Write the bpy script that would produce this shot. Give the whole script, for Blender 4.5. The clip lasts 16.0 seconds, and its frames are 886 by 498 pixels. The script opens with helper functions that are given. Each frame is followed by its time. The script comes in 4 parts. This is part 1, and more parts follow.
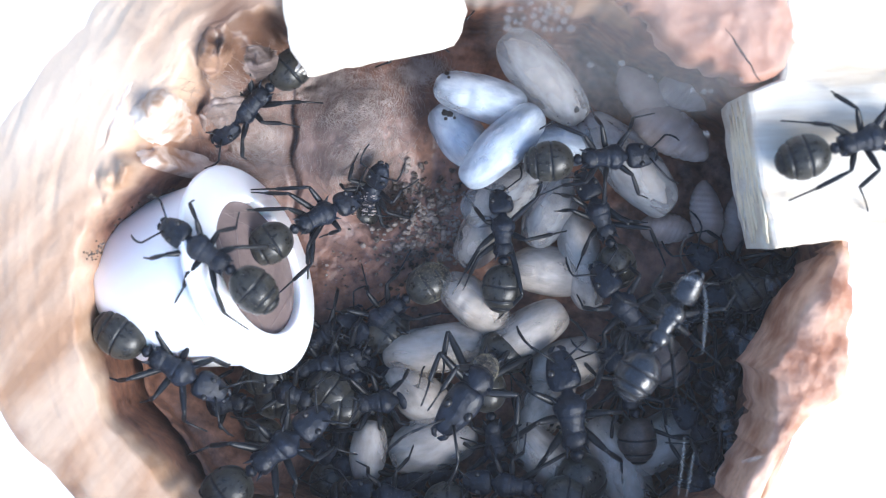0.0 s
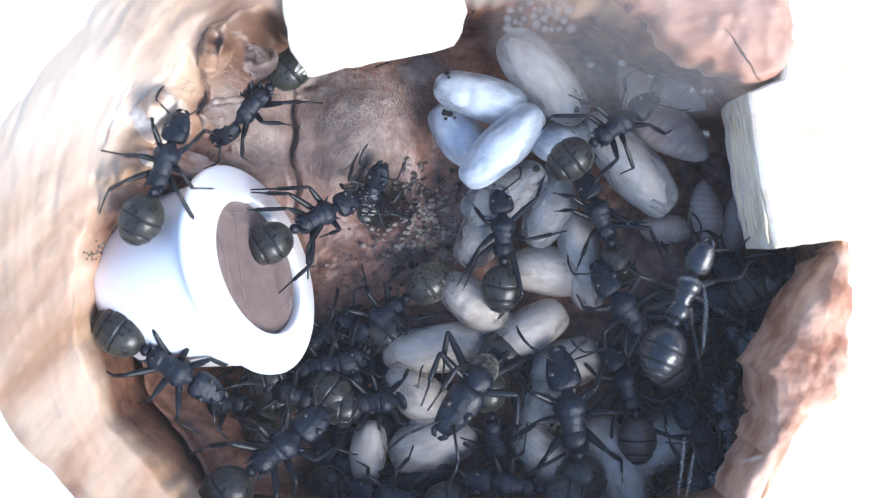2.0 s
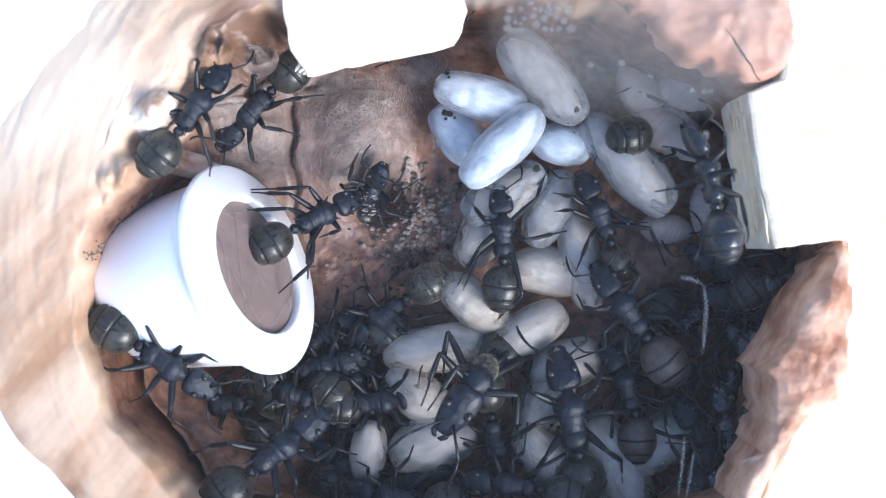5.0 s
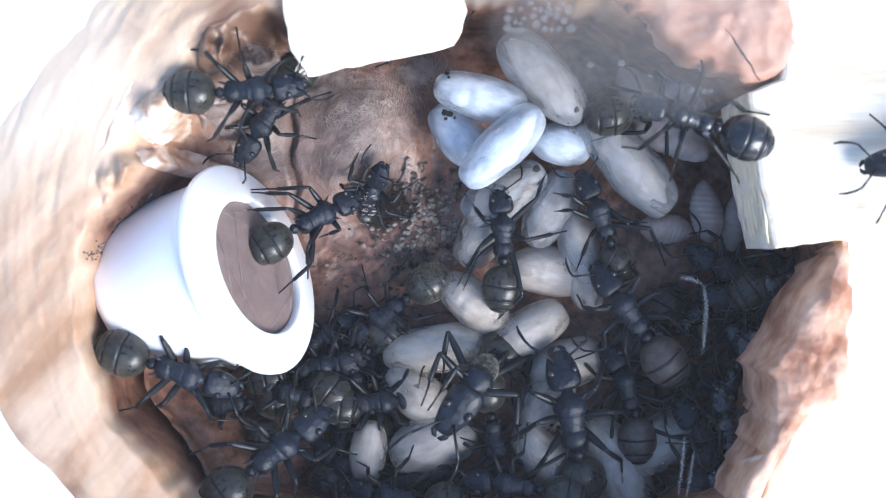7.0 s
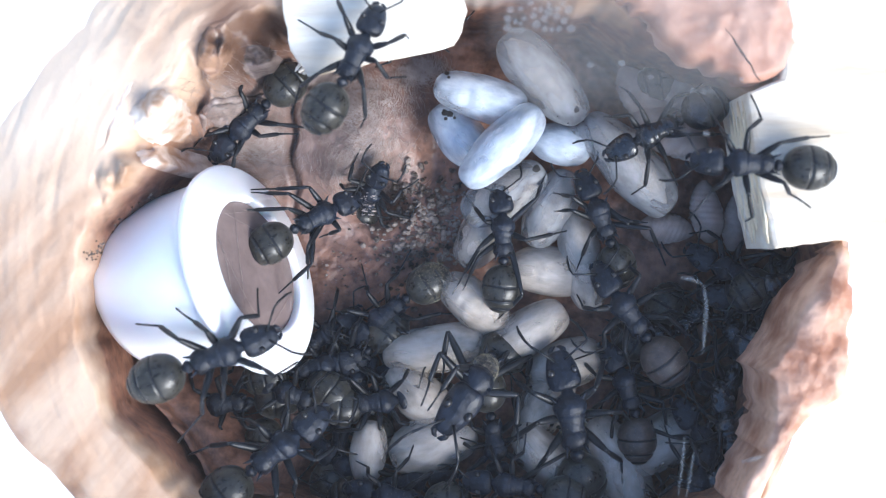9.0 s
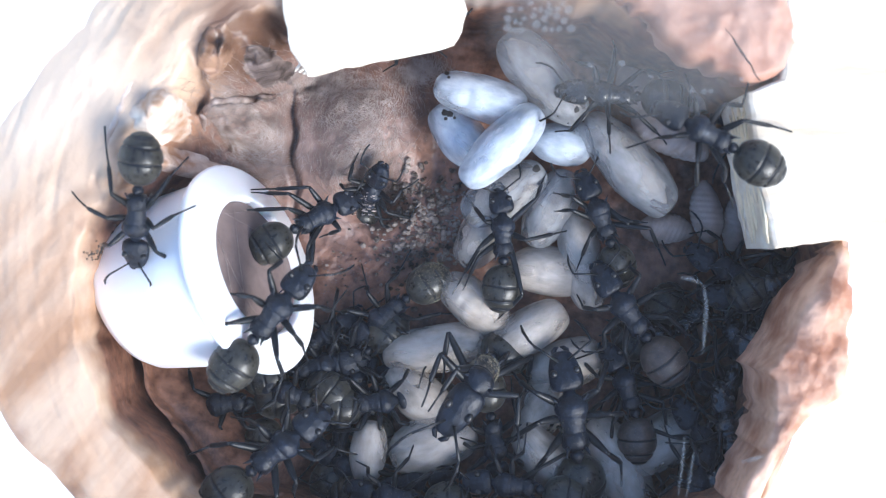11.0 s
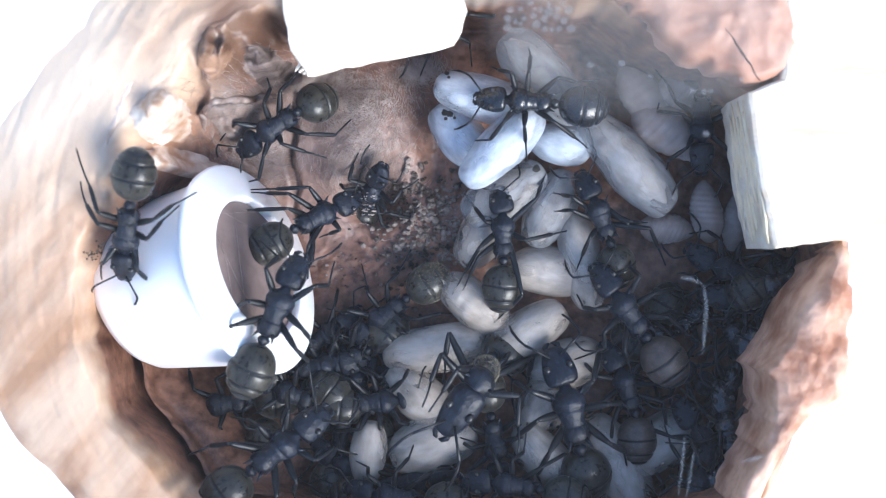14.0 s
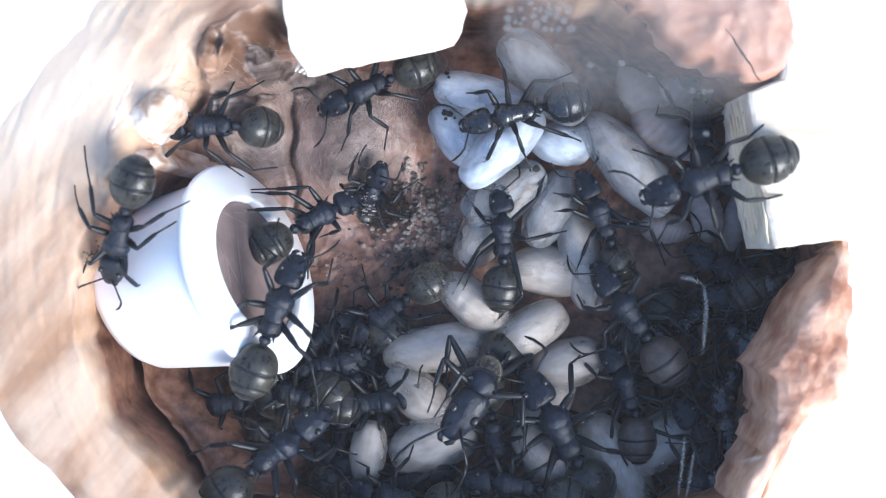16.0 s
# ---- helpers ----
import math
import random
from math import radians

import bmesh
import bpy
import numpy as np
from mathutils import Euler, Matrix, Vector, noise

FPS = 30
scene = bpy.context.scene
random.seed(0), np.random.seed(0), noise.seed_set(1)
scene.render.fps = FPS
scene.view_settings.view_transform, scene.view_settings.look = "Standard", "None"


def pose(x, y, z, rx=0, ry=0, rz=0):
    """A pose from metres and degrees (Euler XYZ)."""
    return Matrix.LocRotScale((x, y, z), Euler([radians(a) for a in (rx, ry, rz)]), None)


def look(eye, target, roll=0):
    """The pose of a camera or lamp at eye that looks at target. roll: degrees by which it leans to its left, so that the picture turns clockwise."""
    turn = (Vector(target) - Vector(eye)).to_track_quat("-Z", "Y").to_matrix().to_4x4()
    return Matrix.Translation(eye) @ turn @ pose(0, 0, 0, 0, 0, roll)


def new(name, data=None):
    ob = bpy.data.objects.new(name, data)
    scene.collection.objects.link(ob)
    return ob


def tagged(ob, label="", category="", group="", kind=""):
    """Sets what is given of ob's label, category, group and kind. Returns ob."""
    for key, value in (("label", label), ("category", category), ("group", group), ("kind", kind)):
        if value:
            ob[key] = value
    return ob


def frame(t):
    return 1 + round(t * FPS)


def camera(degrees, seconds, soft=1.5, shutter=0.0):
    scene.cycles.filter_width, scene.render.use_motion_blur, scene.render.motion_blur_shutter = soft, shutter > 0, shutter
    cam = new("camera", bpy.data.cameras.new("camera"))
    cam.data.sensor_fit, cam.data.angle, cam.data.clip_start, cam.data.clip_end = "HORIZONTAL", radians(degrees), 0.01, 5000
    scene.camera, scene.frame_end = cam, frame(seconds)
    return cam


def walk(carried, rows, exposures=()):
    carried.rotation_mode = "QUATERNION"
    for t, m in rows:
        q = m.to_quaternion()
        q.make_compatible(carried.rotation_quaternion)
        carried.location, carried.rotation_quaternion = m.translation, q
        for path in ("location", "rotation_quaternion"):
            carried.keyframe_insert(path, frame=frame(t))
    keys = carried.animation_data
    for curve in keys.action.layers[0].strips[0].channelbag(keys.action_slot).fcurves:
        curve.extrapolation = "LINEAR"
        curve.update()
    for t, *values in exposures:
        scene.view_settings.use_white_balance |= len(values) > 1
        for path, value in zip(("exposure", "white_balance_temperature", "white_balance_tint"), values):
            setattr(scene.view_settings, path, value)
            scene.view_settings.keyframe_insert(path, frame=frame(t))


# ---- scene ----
# An ant nest in a hollow shell, seen from straight above. Plan numbers are in millimetres.
cam = camera(40, 16.0, soft=1.15)
cam.data.dof.use_dof, cam.data.dof.focus_distance, cam.data.dof.aperture_fstop = True, 0.0762, 50.0
walk(cam, [(0.0, pose(0, 0, 0.08)), (16.0, pose(0, 0, 0.08))], [(0.0, 1.53, 5850, 8), (16.0, 1.53, 5850, 8)])

# ---- world and sun ----
SUN_AZ, SUN_EL = -41.0, 37.0   # degrees: direction the light comes from, anticlockwise from +x, and its height
world = bpy.data.worlds.new("sky")
scene.world = world
world.use_nodes = True
wn = world.node_tree
sky = wn.nodes.new("ShaderNodeTexSky")
sky.sky_type, sky.sun_disc = "NISHITA", False
sky.sun_elevation, sky.sun_rotation = radians(SUN_EL), radians(90 - SUN_AZ)
wn.nodes["Background"].inputs[1].default_value = 0.15
wn.links.new(sky.outputs[0], wn.nodes["Background"].inputs[0])

sun = new("sun", bpy.data.lights.new("sun", "SUN"))
sun.data.energy, sun.data.angle, sun.data.color = 2.0, radians(28), (1.0, 0.95, 0.88)
sd = Vector((math.cos(radians(SUN_AZ)) * math.cos(radians(SUN_EL)), math.sin(radians(SUN_AZ)) * math.cos(radians(SUN_EL)), math.sin(radians(SUN_EL))))
sun.matrix_world = look(sd * 0.5, (0, 0, 0))


# ---- materials ----
def material(name, dark, light, grain=900.0, blotch=160.0, rough=0.6, bump=0.3, metal=0.0, subsurface=0.0,
             stretch=(1, 1, 1), spec=0.5, detail=6.0, contrast=1.0, coat=0.0, relief=0.00012, sheen=0.0):
    """Two colours mixed by fine grain and broad blotches, with relief."""
    m = bpy.data.materials.new(name)
    m.use_nodes = True
    n, l = m.node_tree.nodes, m.node_tree.links
    b = n["Principled BSDF"]
    tc = n.new("ShaderNodeTexCoord")
    mp = n.new("ShaderNodeMapping")
    mp.inputs["Scale"].default_value = stretch
    l.new(tc.outputs["Object"], mp.inputs[0])
    fine, broad = n.new("ShaderNodeTexNoise"), n.new("ShaderNodeTexNoise")
    for node, s, d in ((fine, grain, detail), (broad, blotch, 3.0)):
        node.inputs["Scale"].default_value, node.inputs["Detail"].default_value = s, d
        node.inputs["Roughness"].default_value = 0.62
        l.new(mp.outputs[0], node.inputs["Vector"])
    add = n.new("ShaderNodeMath")
    add.operation = "ADD"
    l.new(fine.outputs["Fac"], add.inputs[0])
    l.new(broad.outputs["Fac"], add.inputs[1])
    rng = n.new("ShaderNodeMapRange")
    rng.inputs[1].default_value, rng.inputs[2].default_value = 1 - 0.28 / contrast, 1 + 0.28 / contrast
    l.new(add.outputs[0], rng.inputs[0])
    mix = n.new("ShaderNodeMix")
    mix.data_type = "RGBA"
    mix.inputs[6].default_value, mix.inputs[7].default_value = (*dark, 1), (*light, 1)
    l.new(rng.outputs[0], mix.inputs[0])
    l.new(mix.outputs[2], b.inputs["Base Color"])
    rr = n.new("ShaderNodeMapRange")
    rr.inputs[3].default_value, rr.inputs[4].default_value = max(rough - 0.12, 0.03), min(rough + 0.12, 1)
    l.new(fine.outputs["Fac"], rr.inputs[0])
    l.new(rr.outputs[0], b.inputs["Roughness"])
    bp = n.new("ShaderNodeBump")
    bp.inputs["Strength"].default_value, bp.inputs["Distance"].default_value = bump, relief
    l.new(add.outputs[0], bp.inputs["Height"])
    l.new(bp.outputs[0], b.inputs["Normal"])
    b.inputs["Metallic"].default_value = metal
    b.inputs["Specular IOR Level"].default_value = spec
    b.inputs["Coat Weight"].default_value = coat
    b.inputs["Sheen Weight"].default_value = sheen
    if subsurface:
        b.inputs["Subsurface Weight"].default_value = subsurface
        b.inputs["Subsurface Radius"].default_value = (1.0, 0.8, 0.7)
        b.inputs["Subsurface Scale"].default_value = 0.0006
    return m


def shell_material():
    """Dark reddish-brown lining that gives way to the pale cut rim higher up, with fibres and blotches."""
    m = material("woody_shell", (0.065, 0.025, 0.014), (0.29, 0.145, 0.092), 1500, 240, 0.42, 0.45, contrast=1.3, relief=0.0002)
    n, l = m.node_tree.nodes, m.node_tree.links
    b = n["Principled BSDF"]
    lining = b.inputs["Base Color"].links[0].from_socket
    tc, broad, fine, sep = n.new("ShaderNodeTexCoord"), n.new("ShaderNodeTexNoise"), n.new("ShaderNodeTexNoise"), n.new("ShaderNodeSeparateXYZ")
    broad.inputs["Scale"].default_value, broad.inputs["Detail"].default_value = 110, 6
    fine.inputs["Scale"].default_value, fine.inputs["Detail"].default_value = 420, 6
    run = n.new("ShaderNodeMapping")
    run.vector_type = "TEXTURE"
    run.inputs["Rotation"].default_value, run.inputs["Scale"].default_value = (0, 0, radians(52)), (3.2, 0.75, 1)
    l.new(tc.outputs["Object"], run.inputs[0])
    l.new(tc.outputs["Object"], broad.inputs["Vector"])
    l.new(run.outputs[0], fine.inputs["Vector"])
    l.new(tc.outputs["Object"], sep.inputs[0])
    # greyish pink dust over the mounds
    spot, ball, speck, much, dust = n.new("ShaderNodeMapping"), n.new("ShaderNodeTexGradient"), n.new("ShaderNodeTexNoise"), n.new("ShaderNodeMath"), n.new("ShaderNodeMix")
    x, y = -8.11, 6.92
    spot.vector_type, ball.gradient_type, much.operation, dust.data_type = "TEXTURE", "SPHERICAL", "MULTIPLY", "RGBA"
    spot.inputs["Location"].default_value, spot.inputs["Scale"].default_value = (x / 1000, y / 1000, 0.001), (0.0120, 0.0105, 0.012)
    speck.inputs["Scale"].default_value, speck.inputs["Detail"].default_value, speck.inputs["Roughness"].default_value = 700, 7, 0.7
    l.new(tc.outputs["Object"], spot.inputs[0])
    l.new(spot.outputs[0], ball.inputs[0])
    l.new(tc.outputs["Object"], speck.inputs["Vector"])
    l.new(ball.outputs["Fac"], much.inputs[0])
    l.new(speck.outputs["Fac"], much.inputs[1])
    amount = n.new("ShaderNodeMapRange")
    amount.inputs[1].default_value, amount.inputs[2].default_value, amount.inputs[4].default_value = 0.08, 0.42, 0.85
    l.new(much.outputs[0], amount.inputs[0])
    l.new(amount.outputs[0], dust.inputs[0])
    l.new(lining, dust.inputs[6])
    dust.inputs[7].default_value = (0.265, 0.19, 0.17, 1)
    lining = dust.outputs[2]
    height = n.new("ShaderNodeMath")
    height.operation = "MULTIPLY_ADD"
    height.inputs[1].default_value = 0.019
    l.new(broad.outputs["Fac"], height.inputs[0])
    l.new(sep.outputs["Z"], height.inputs[2])
    rng = n.new("ShaderNodeMapRange")
    rng.inputs[1].default_value, rng.inputs[2].default_value = 0.0168, 0.0196
    l.new(height.outputs[0], rng.inputs[0])
    ramp = n.new("ShaderNodeValToRGB")
    e = ramp.color_ramp.elements
    e[0].position, e[0].color = 0.34, (0.38, 0.215, 0.12, 1)
    e[1].position, e[1].color = 0.70, (0.60, 0.43, 0.305, 1)
    l.new(fine.outputs["Fac"], ramp.inputs[0])
    mix = n.new("ShaderNodeMix")
    mix.data_type = "RGBA"
    l.new(rng.outputs[0], mix.inputs[0])
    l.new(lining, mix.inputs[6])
    l.new(ramp.outputs[0], mix.inputs[7])
    # overexposed brightness painted far up the slope, reddish-brown heartwood round the knots
    # the heartwood tone is darkened further to paint the block's shade
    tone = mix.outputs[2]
    # the pale fibrous spot at (1.6, 12.4) also paints haze onto the wall
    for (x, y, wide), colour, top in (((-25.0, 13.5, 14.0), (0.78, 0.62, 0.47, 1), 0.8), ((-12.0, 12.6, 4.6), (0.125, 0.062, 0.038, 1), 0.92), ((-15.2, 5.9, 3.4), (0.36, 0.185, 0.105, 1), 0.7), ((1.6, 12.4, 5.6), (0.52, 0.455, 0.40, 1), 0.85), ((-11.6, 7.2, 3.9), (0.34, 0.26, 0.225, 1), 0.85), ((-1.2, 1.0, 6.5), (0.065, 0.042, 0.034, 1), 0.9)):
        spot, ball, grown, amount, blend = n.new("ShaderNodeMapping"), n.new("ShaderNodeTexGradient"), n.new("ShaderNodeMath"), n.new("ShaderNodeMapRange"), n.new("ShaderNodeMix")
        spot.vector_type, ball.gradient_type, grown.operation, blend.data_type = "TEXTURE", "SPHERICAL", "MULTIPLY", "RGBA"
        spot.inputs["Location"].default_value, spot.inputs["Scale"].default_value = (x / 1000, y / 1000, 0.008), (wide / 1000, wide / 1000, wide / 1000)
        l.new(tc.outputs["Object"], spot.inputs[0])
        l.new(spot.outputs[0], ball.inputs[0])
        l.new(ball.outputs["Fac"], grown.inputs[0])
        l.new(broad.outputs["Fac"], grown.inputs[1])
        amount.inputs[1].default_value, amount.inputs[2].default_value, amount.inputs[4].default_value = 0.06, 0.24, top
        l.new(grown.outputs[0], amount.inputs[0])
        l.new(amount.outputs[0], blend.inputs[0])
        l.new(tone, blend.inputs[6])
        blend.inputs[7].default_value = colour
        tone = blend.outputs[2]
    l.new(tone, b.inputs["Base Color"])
    return m


def streak_film():
    """A thin, half clear, pale bluish film."""
    m = material("streak_film", (0.30, 0.33, 0.38), (0.48, 0.52, 0.58), 900, 300, 0.2, 0.2)
    m.node_tree.nodes["Principled BSDF"].inputs["Alpha"].default_value = 0.08
    return m


def silk_material(name, dark, light):
    """Thin half clear silk, finely matted, with faint creases along its length."""
    m = material(name, dark, light, 1900, 520, 0.55, 0.8, relief=0.0001, stretch=(0.5, 1, 1), contrast=1.5, spec=0.35)
    n, l = m.node_tree.nodes, m.node_tree.links
    b = n["Principled BSDF"]
    mp = [k for k in n if k.type == "MAPPING"][0]
    oi, sc, cb = n.new("ShaderNodeObjectInfo"), n.new("ShaderNodeMath"), n.new("ShaderNodeCombineXYZ")
    sc.operation = "MULTIPLY"
    sc.inputs[1].default_value = 0.7
    l.new(oi.outputs["Random"], sc.inputs[0])
    for k in range(3):
        l.new(sc.outputs[0], cb.inputs[k])
    l.new(cb.outputs[0], mp.inputs["Location"])
    crease, veil, bp = n.new("ShaderNodeTexNoise"), n.new("ShaderNodeMapRange"), n.new("ShaderNodeBump")
    crease.inputs["Scale"].default_value, crease.inputs["Detail"].default_value, crease.inputs["Distortion"].default_value = 700, 5.0, 0.4
    l.new(mp.outputs[0], crease.inputs["Vector"])
    veil.inputs[1].default_value, veil.inputs[2].default_value, veil.inputs[3].default_value, veil.inputs[4].default_value = 0.32, 0.68, 0.30, 0.68
    l.new(crease.outputs["Fac"], veil.inputs[0])
    l.new(veil.outputs[0], b.inputs["Alpha"])
    bp.inputs["Strength"].default_value, bp.inputs["Distance"].default_value = 0.6, 0.00014
    l.new(crease.outputs["Fac"], bp.inputs["Height"])
    l.new(b.inputs["Normal"].links[0].from_socket, bp.inputs["Normal"])
    l.new(bp.outputs[0], b.inputs["Normal"])
    return m


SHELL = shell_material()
FLAKE = material("reddish_shell", (0.42, 0.19, 0.115), (0.72, 0.47, 0.36), 520, 150, 0.5, 0.8, contrast=1.0, relief=0.0002)
RUST = material("rusty_shell", (0.33, 0.14, 0.075), (0.70, 0.44, 0.31), 420, 210, 0.5, 1.0, contrast=1.4, relief=0.0003)
CRACK = material("dark_crack", (0.035, 0.016, 0.010), (0.09, 0.045, 0.03), 900, 300, 0.8, 0.5)
TAN = material("tan_knot_wood", (0.10, 0.05, 0.03), (0.33, 0.20, 0.13), 520, 240, 0.4, 0.8, contrast=1.4, relief=0.0002)
KNOT = material("fibrous_knot", (0.05, 0.035, 0.03), (0.22, 0.17, 0.155), 900, 420, 0.5, 1.0, contrast=1.5, relief=0.00025, stretch=(0.3, 1.6, 1))
# pale wood whitened further, so the wet highlight sits in its colour
HIGHLIT_SCAR = material("pale_highlit_scar", (0.46, 0.28, 0.18), (0.88, 0.78, 0.68), 420, 200, 0.24, 0.8, contrast=1.5, relief=0.0002)
LIP = material("fibrous_lip", (0.13, 0.085, 0.07), (0.42, 0.34, 0.30), 1200, 420, 0.4, 0.8, contrast=1.4, relief=0.0002)
PAPER = material("white_paper", (0.8, 0.8, 0.8), (0.86, 0.86, 0.86), 900, 60, 0.8, 0.1)
BLOCK = material("pale_cut_wood", (0.60, 0.48, 0.34), (0.85, 0.80, 0.70), 520, 120, 0.7, 0.9, stretch=(0.25, 2.2, 1), contrast=1.2)
GRAIN = material("split_wood_grain", (0.55, 0.41, 0.23), (0.92, 0.80, 0.58), 700, 200, 0.8, 0.9, stretch=(1.6, 0.3, 1), contrast=1.4)
PLASTIC = material("white_plastic", (0.88, 0.88, 0.92), (0.95, 0.95, 0.97), 300, 60, 0.35, 0.05, subsurface=0.3)
PLUG = material("brown_plug", (0.15, 0.105, 0.095), (0.25, 0.19, 0.175), 1500, 260, 0.55, 0.5, contrast=0.8)
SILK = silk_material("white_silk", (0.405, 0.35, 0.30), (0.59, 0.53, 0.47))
BLUISH = silk_material("bluish_white_silk", (0.40, 0.455, 0.52), (0.66, 0.72, 0.80))
# darker silk copy: shade the sun leaves out here is put into the colour
SHADED = silk_material("shaded_white_silk", (0.26, 0.265, 0.275), (0.43, 0.437, 0.45))
PUPA = material("pale_pupa", (0.47, 0.41, 0.35), (0.72, 0.65, 0.58), 900, 330, 0.5, 0.5, subsurface=0.4, contrast=1.2)
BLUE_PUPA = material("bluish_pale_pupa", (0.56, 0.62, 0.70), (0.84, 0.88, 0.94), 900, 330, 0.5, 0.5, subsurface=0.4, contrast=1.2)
SILKSPOT = material("dark_spot", (0.006, 0.005, 0.005), (0.035, 0.03, 0.027), 3000, 900, 0.6, 0.3)
LARVA = material("translucent_larva", (0.34, 0.27, 0.24), (0.54, 0.46, 0.42), 700, 300, 0.25, 0.2, subsurface=0.3)
LARVA.node_tree.nodes["Principled BSDF"].inputs["Alpha"].default_value = 0.72
CHITIN = material("black_chitin", (0.004, 0.0055, 0.010), (0.013, 0.019, 0.034), 3200, 600, 0.36, 1.0, relief=0.0001, spec=0.38, contrast=1.5)
SHINY = material("shiny_chitin", (0.007, 0.008, 0.011), (0.02, 0.024, 0.032), 3000, 700, 0.22, 0.6, relief=0.00004, spec=0.6)
LIMB = material("dark_limb", (0.004, 0.005, 0.007), (0.012, 0.014, 0.019), 2500, 600, 0.42, 0.3, relief=0.00003, spec=0.35)
GASTER = material("downy_gaster", (0.006, 0.006, 0.006), (0.052, 0.049, 0.040), 3600, 380, 0.30, 0.5, sheen=0.06, stretch=(0.4, 1, 1), relief=0.00004, contrast=1.2, spec=0.4)
BROWNISH = material("brownish_gaster", (0.030, 0.023, 0.020), (0.105, 0.080, 0.068), 3000, 420, 0.42, 0.4, relief=0.00004)
EYE = material("dull_eye", (0.01, 0.01, 0.012), (0.025, 0.025, 0.028), 3000, 900, 0.35, 0.1)
HAIR = material("pale_bristle", (0.20, 0.17, 0.11), (0.42, 0.37, 0.26), 2000, 600, 0.5, 0.1)
FIBRE = material("pale_fibre", (0.16, 0.12, 0.105), (0.54, 0.46, 0.42), 900, 300, 0.55, 0.1)
CRUMB = material("brown_crumb", (0.03, 0.02, 0.015), (0.25, 0.205, 0.175), 1300, 450, 0.75, 0.7, contrast=2.2)
WATER = material("water_bead", (0.36, 0.38, 0.41), (0.46, 0.48, 0.51), 900, 200, 0.15, 0.0)
FILM = streak_film()
WATER.node_tree.nodes["Principled BSDF"].inputs["Transmission Weight"].default_value = 0.5
WATER.node_tree.nodes["Principled BSDF"].inputs["Alpha"].default_value = 0.22


# ---- mesh helpers ----
def finish(bm, mat, name, smooth=True):
    bmesh.ops.recalc_face_normals(bm, faces=bm.faces)
    bm.transform(Matrix.Scale(0.001, 4))
    me = bpy.data.meshes.new(name)
    bm.to_mesh(me)
    bm.free()
    me.materials.append(mat)
    if smooth:
        me.polygons.foreach_set("use_smooth", [True] * len(me.polygons))
    return me


def part(name, bm, mat, parent, label="", place=None, smooth=True):
    """One mesh object under a thing or a part; place is its pose in the parent's space, in metres."""
    ob = new(name, bm if isinstance(bm, bpy.types.Mesh) else finish(bm, mat, name, smooth))
    ob.parent = parent
    if place is not None:
        ob.matrix_basis = place
    return tagged(ob, label) if label else ob


def thing(name, label, category, group="", place=None, kind=""):
    ob = new(name)
    ob.empty_display_size = 0.002
    if place is not None:
        ob.matrix_basis = place
    return tagged(ob, label, category, group, kind)


def mm(x, y, z, rx=0, ry=0, rz=0):
    return pose(x / 1000, y / 1000, z / 1000, rx, ry, rz)


def lathe(bm, profile, sides=16, squash=(1.0, 1.0), shape=None):
    """Rings round the x axis from (x, radius) pairs; closed at both ends by points."""
    rings = []
    for x, r in profile:
        ring = []
        for i in range(sides):
            a = 2 * math.pi * i / sides
            p = Vector((x, r * squash[0] * math.cos(a), r * squash[1] * math.sin(a)))
            if shape:
                p = shape(p)
            ring.append(bm.verts.new(p))
        rings.append(ring)
    for a, b in zip(rings, rings[1:]):
        for i in range(sides):
            j = (i + 1) % sides
            bm.faces.new((a[i], b[i], b[j], a[j]))
    bm.faces.new(rings[0][::-1])
    bm.faces.new(rings[-1])
    return bm


def tube(bm, points, radii, sides=7):
    """A bent tapering tube through points."""
    pts = [Vector(p) for p in points]
    rings = []
    for i, p in enumerate(pts):
        d = (pts[min(i + 1, len(pts) - 1)] - pts[max(i - 1, 0)]).normalized()
        a = d.cross(Vector((0.13, 0.21, 1))).normalized()
        b = d.cross(a)
        rings.append([bm.verts.new(p + (a * math.cos(2 * math.pi * k / sides) + b * math.sin(2 * math.pi * k / sides)) * radii[i]) for k in range(sides)])
    for a, b in zip(rings, rings[1:]):
        for k in range(sides):
            j = (k + 1) % sides
            bm.faces.new((a[k], b[k], b[j], a[j]))
    bm.faces.new(rings[0][::-1])
    bm.faces.new(rings[-1])
    return bm


def egg(half, r1, n=12, power=0.5, skew=0.0):
    """Profile of an egg of half length half: (x, radius) pairs from tail to front."""
    out = []
    for i in range(n + 1):
        a = math.pi * i / n
        x = -math.cos(a)
        r = max(math.sin(a), 0.02) ** power if 0 < i < n else 0.06
        out.append((x * half, r1 * r * (1 + skew * x)))
    return out


# ---- the shell ----
CX, CY = 0.53, -0.30
# angle, inner rim radius, outer edge radius (mm)
RIM_PLAN = [(-180, 21.5, 29.4), (-163, 22.0, 28.6), (-150, 21.5, 26.4), (-138, 21.2, 25.2), (-120, 19.2, 23.5), (-90, 18.0, 23.0),
            (-60, 20.2, 22.6), (-41, 22.6, 23.1), (-32, 21.7, 22.7), (-25, 20.8, 22.6), (-15, 21.2, 22.8), (0, 22.2, 23.2), (15, 21.6, 22.8),
            (30, 19.6, 22.6), (38, 18.2, 23.6), (47, 17.1, 23.0), (57, 17.2, 22.5), (70, 16.5, 21.5), (90, 16.0, 21.5), (110, 16.6, 22.5),
            (123, 17.4, 23.5), (139, 19.1, 25.4), (150, 19.7, 25.6), (160, 20.5, 26.8), (170, 21.2, 28.6), (180, 21.5, 29.4)]


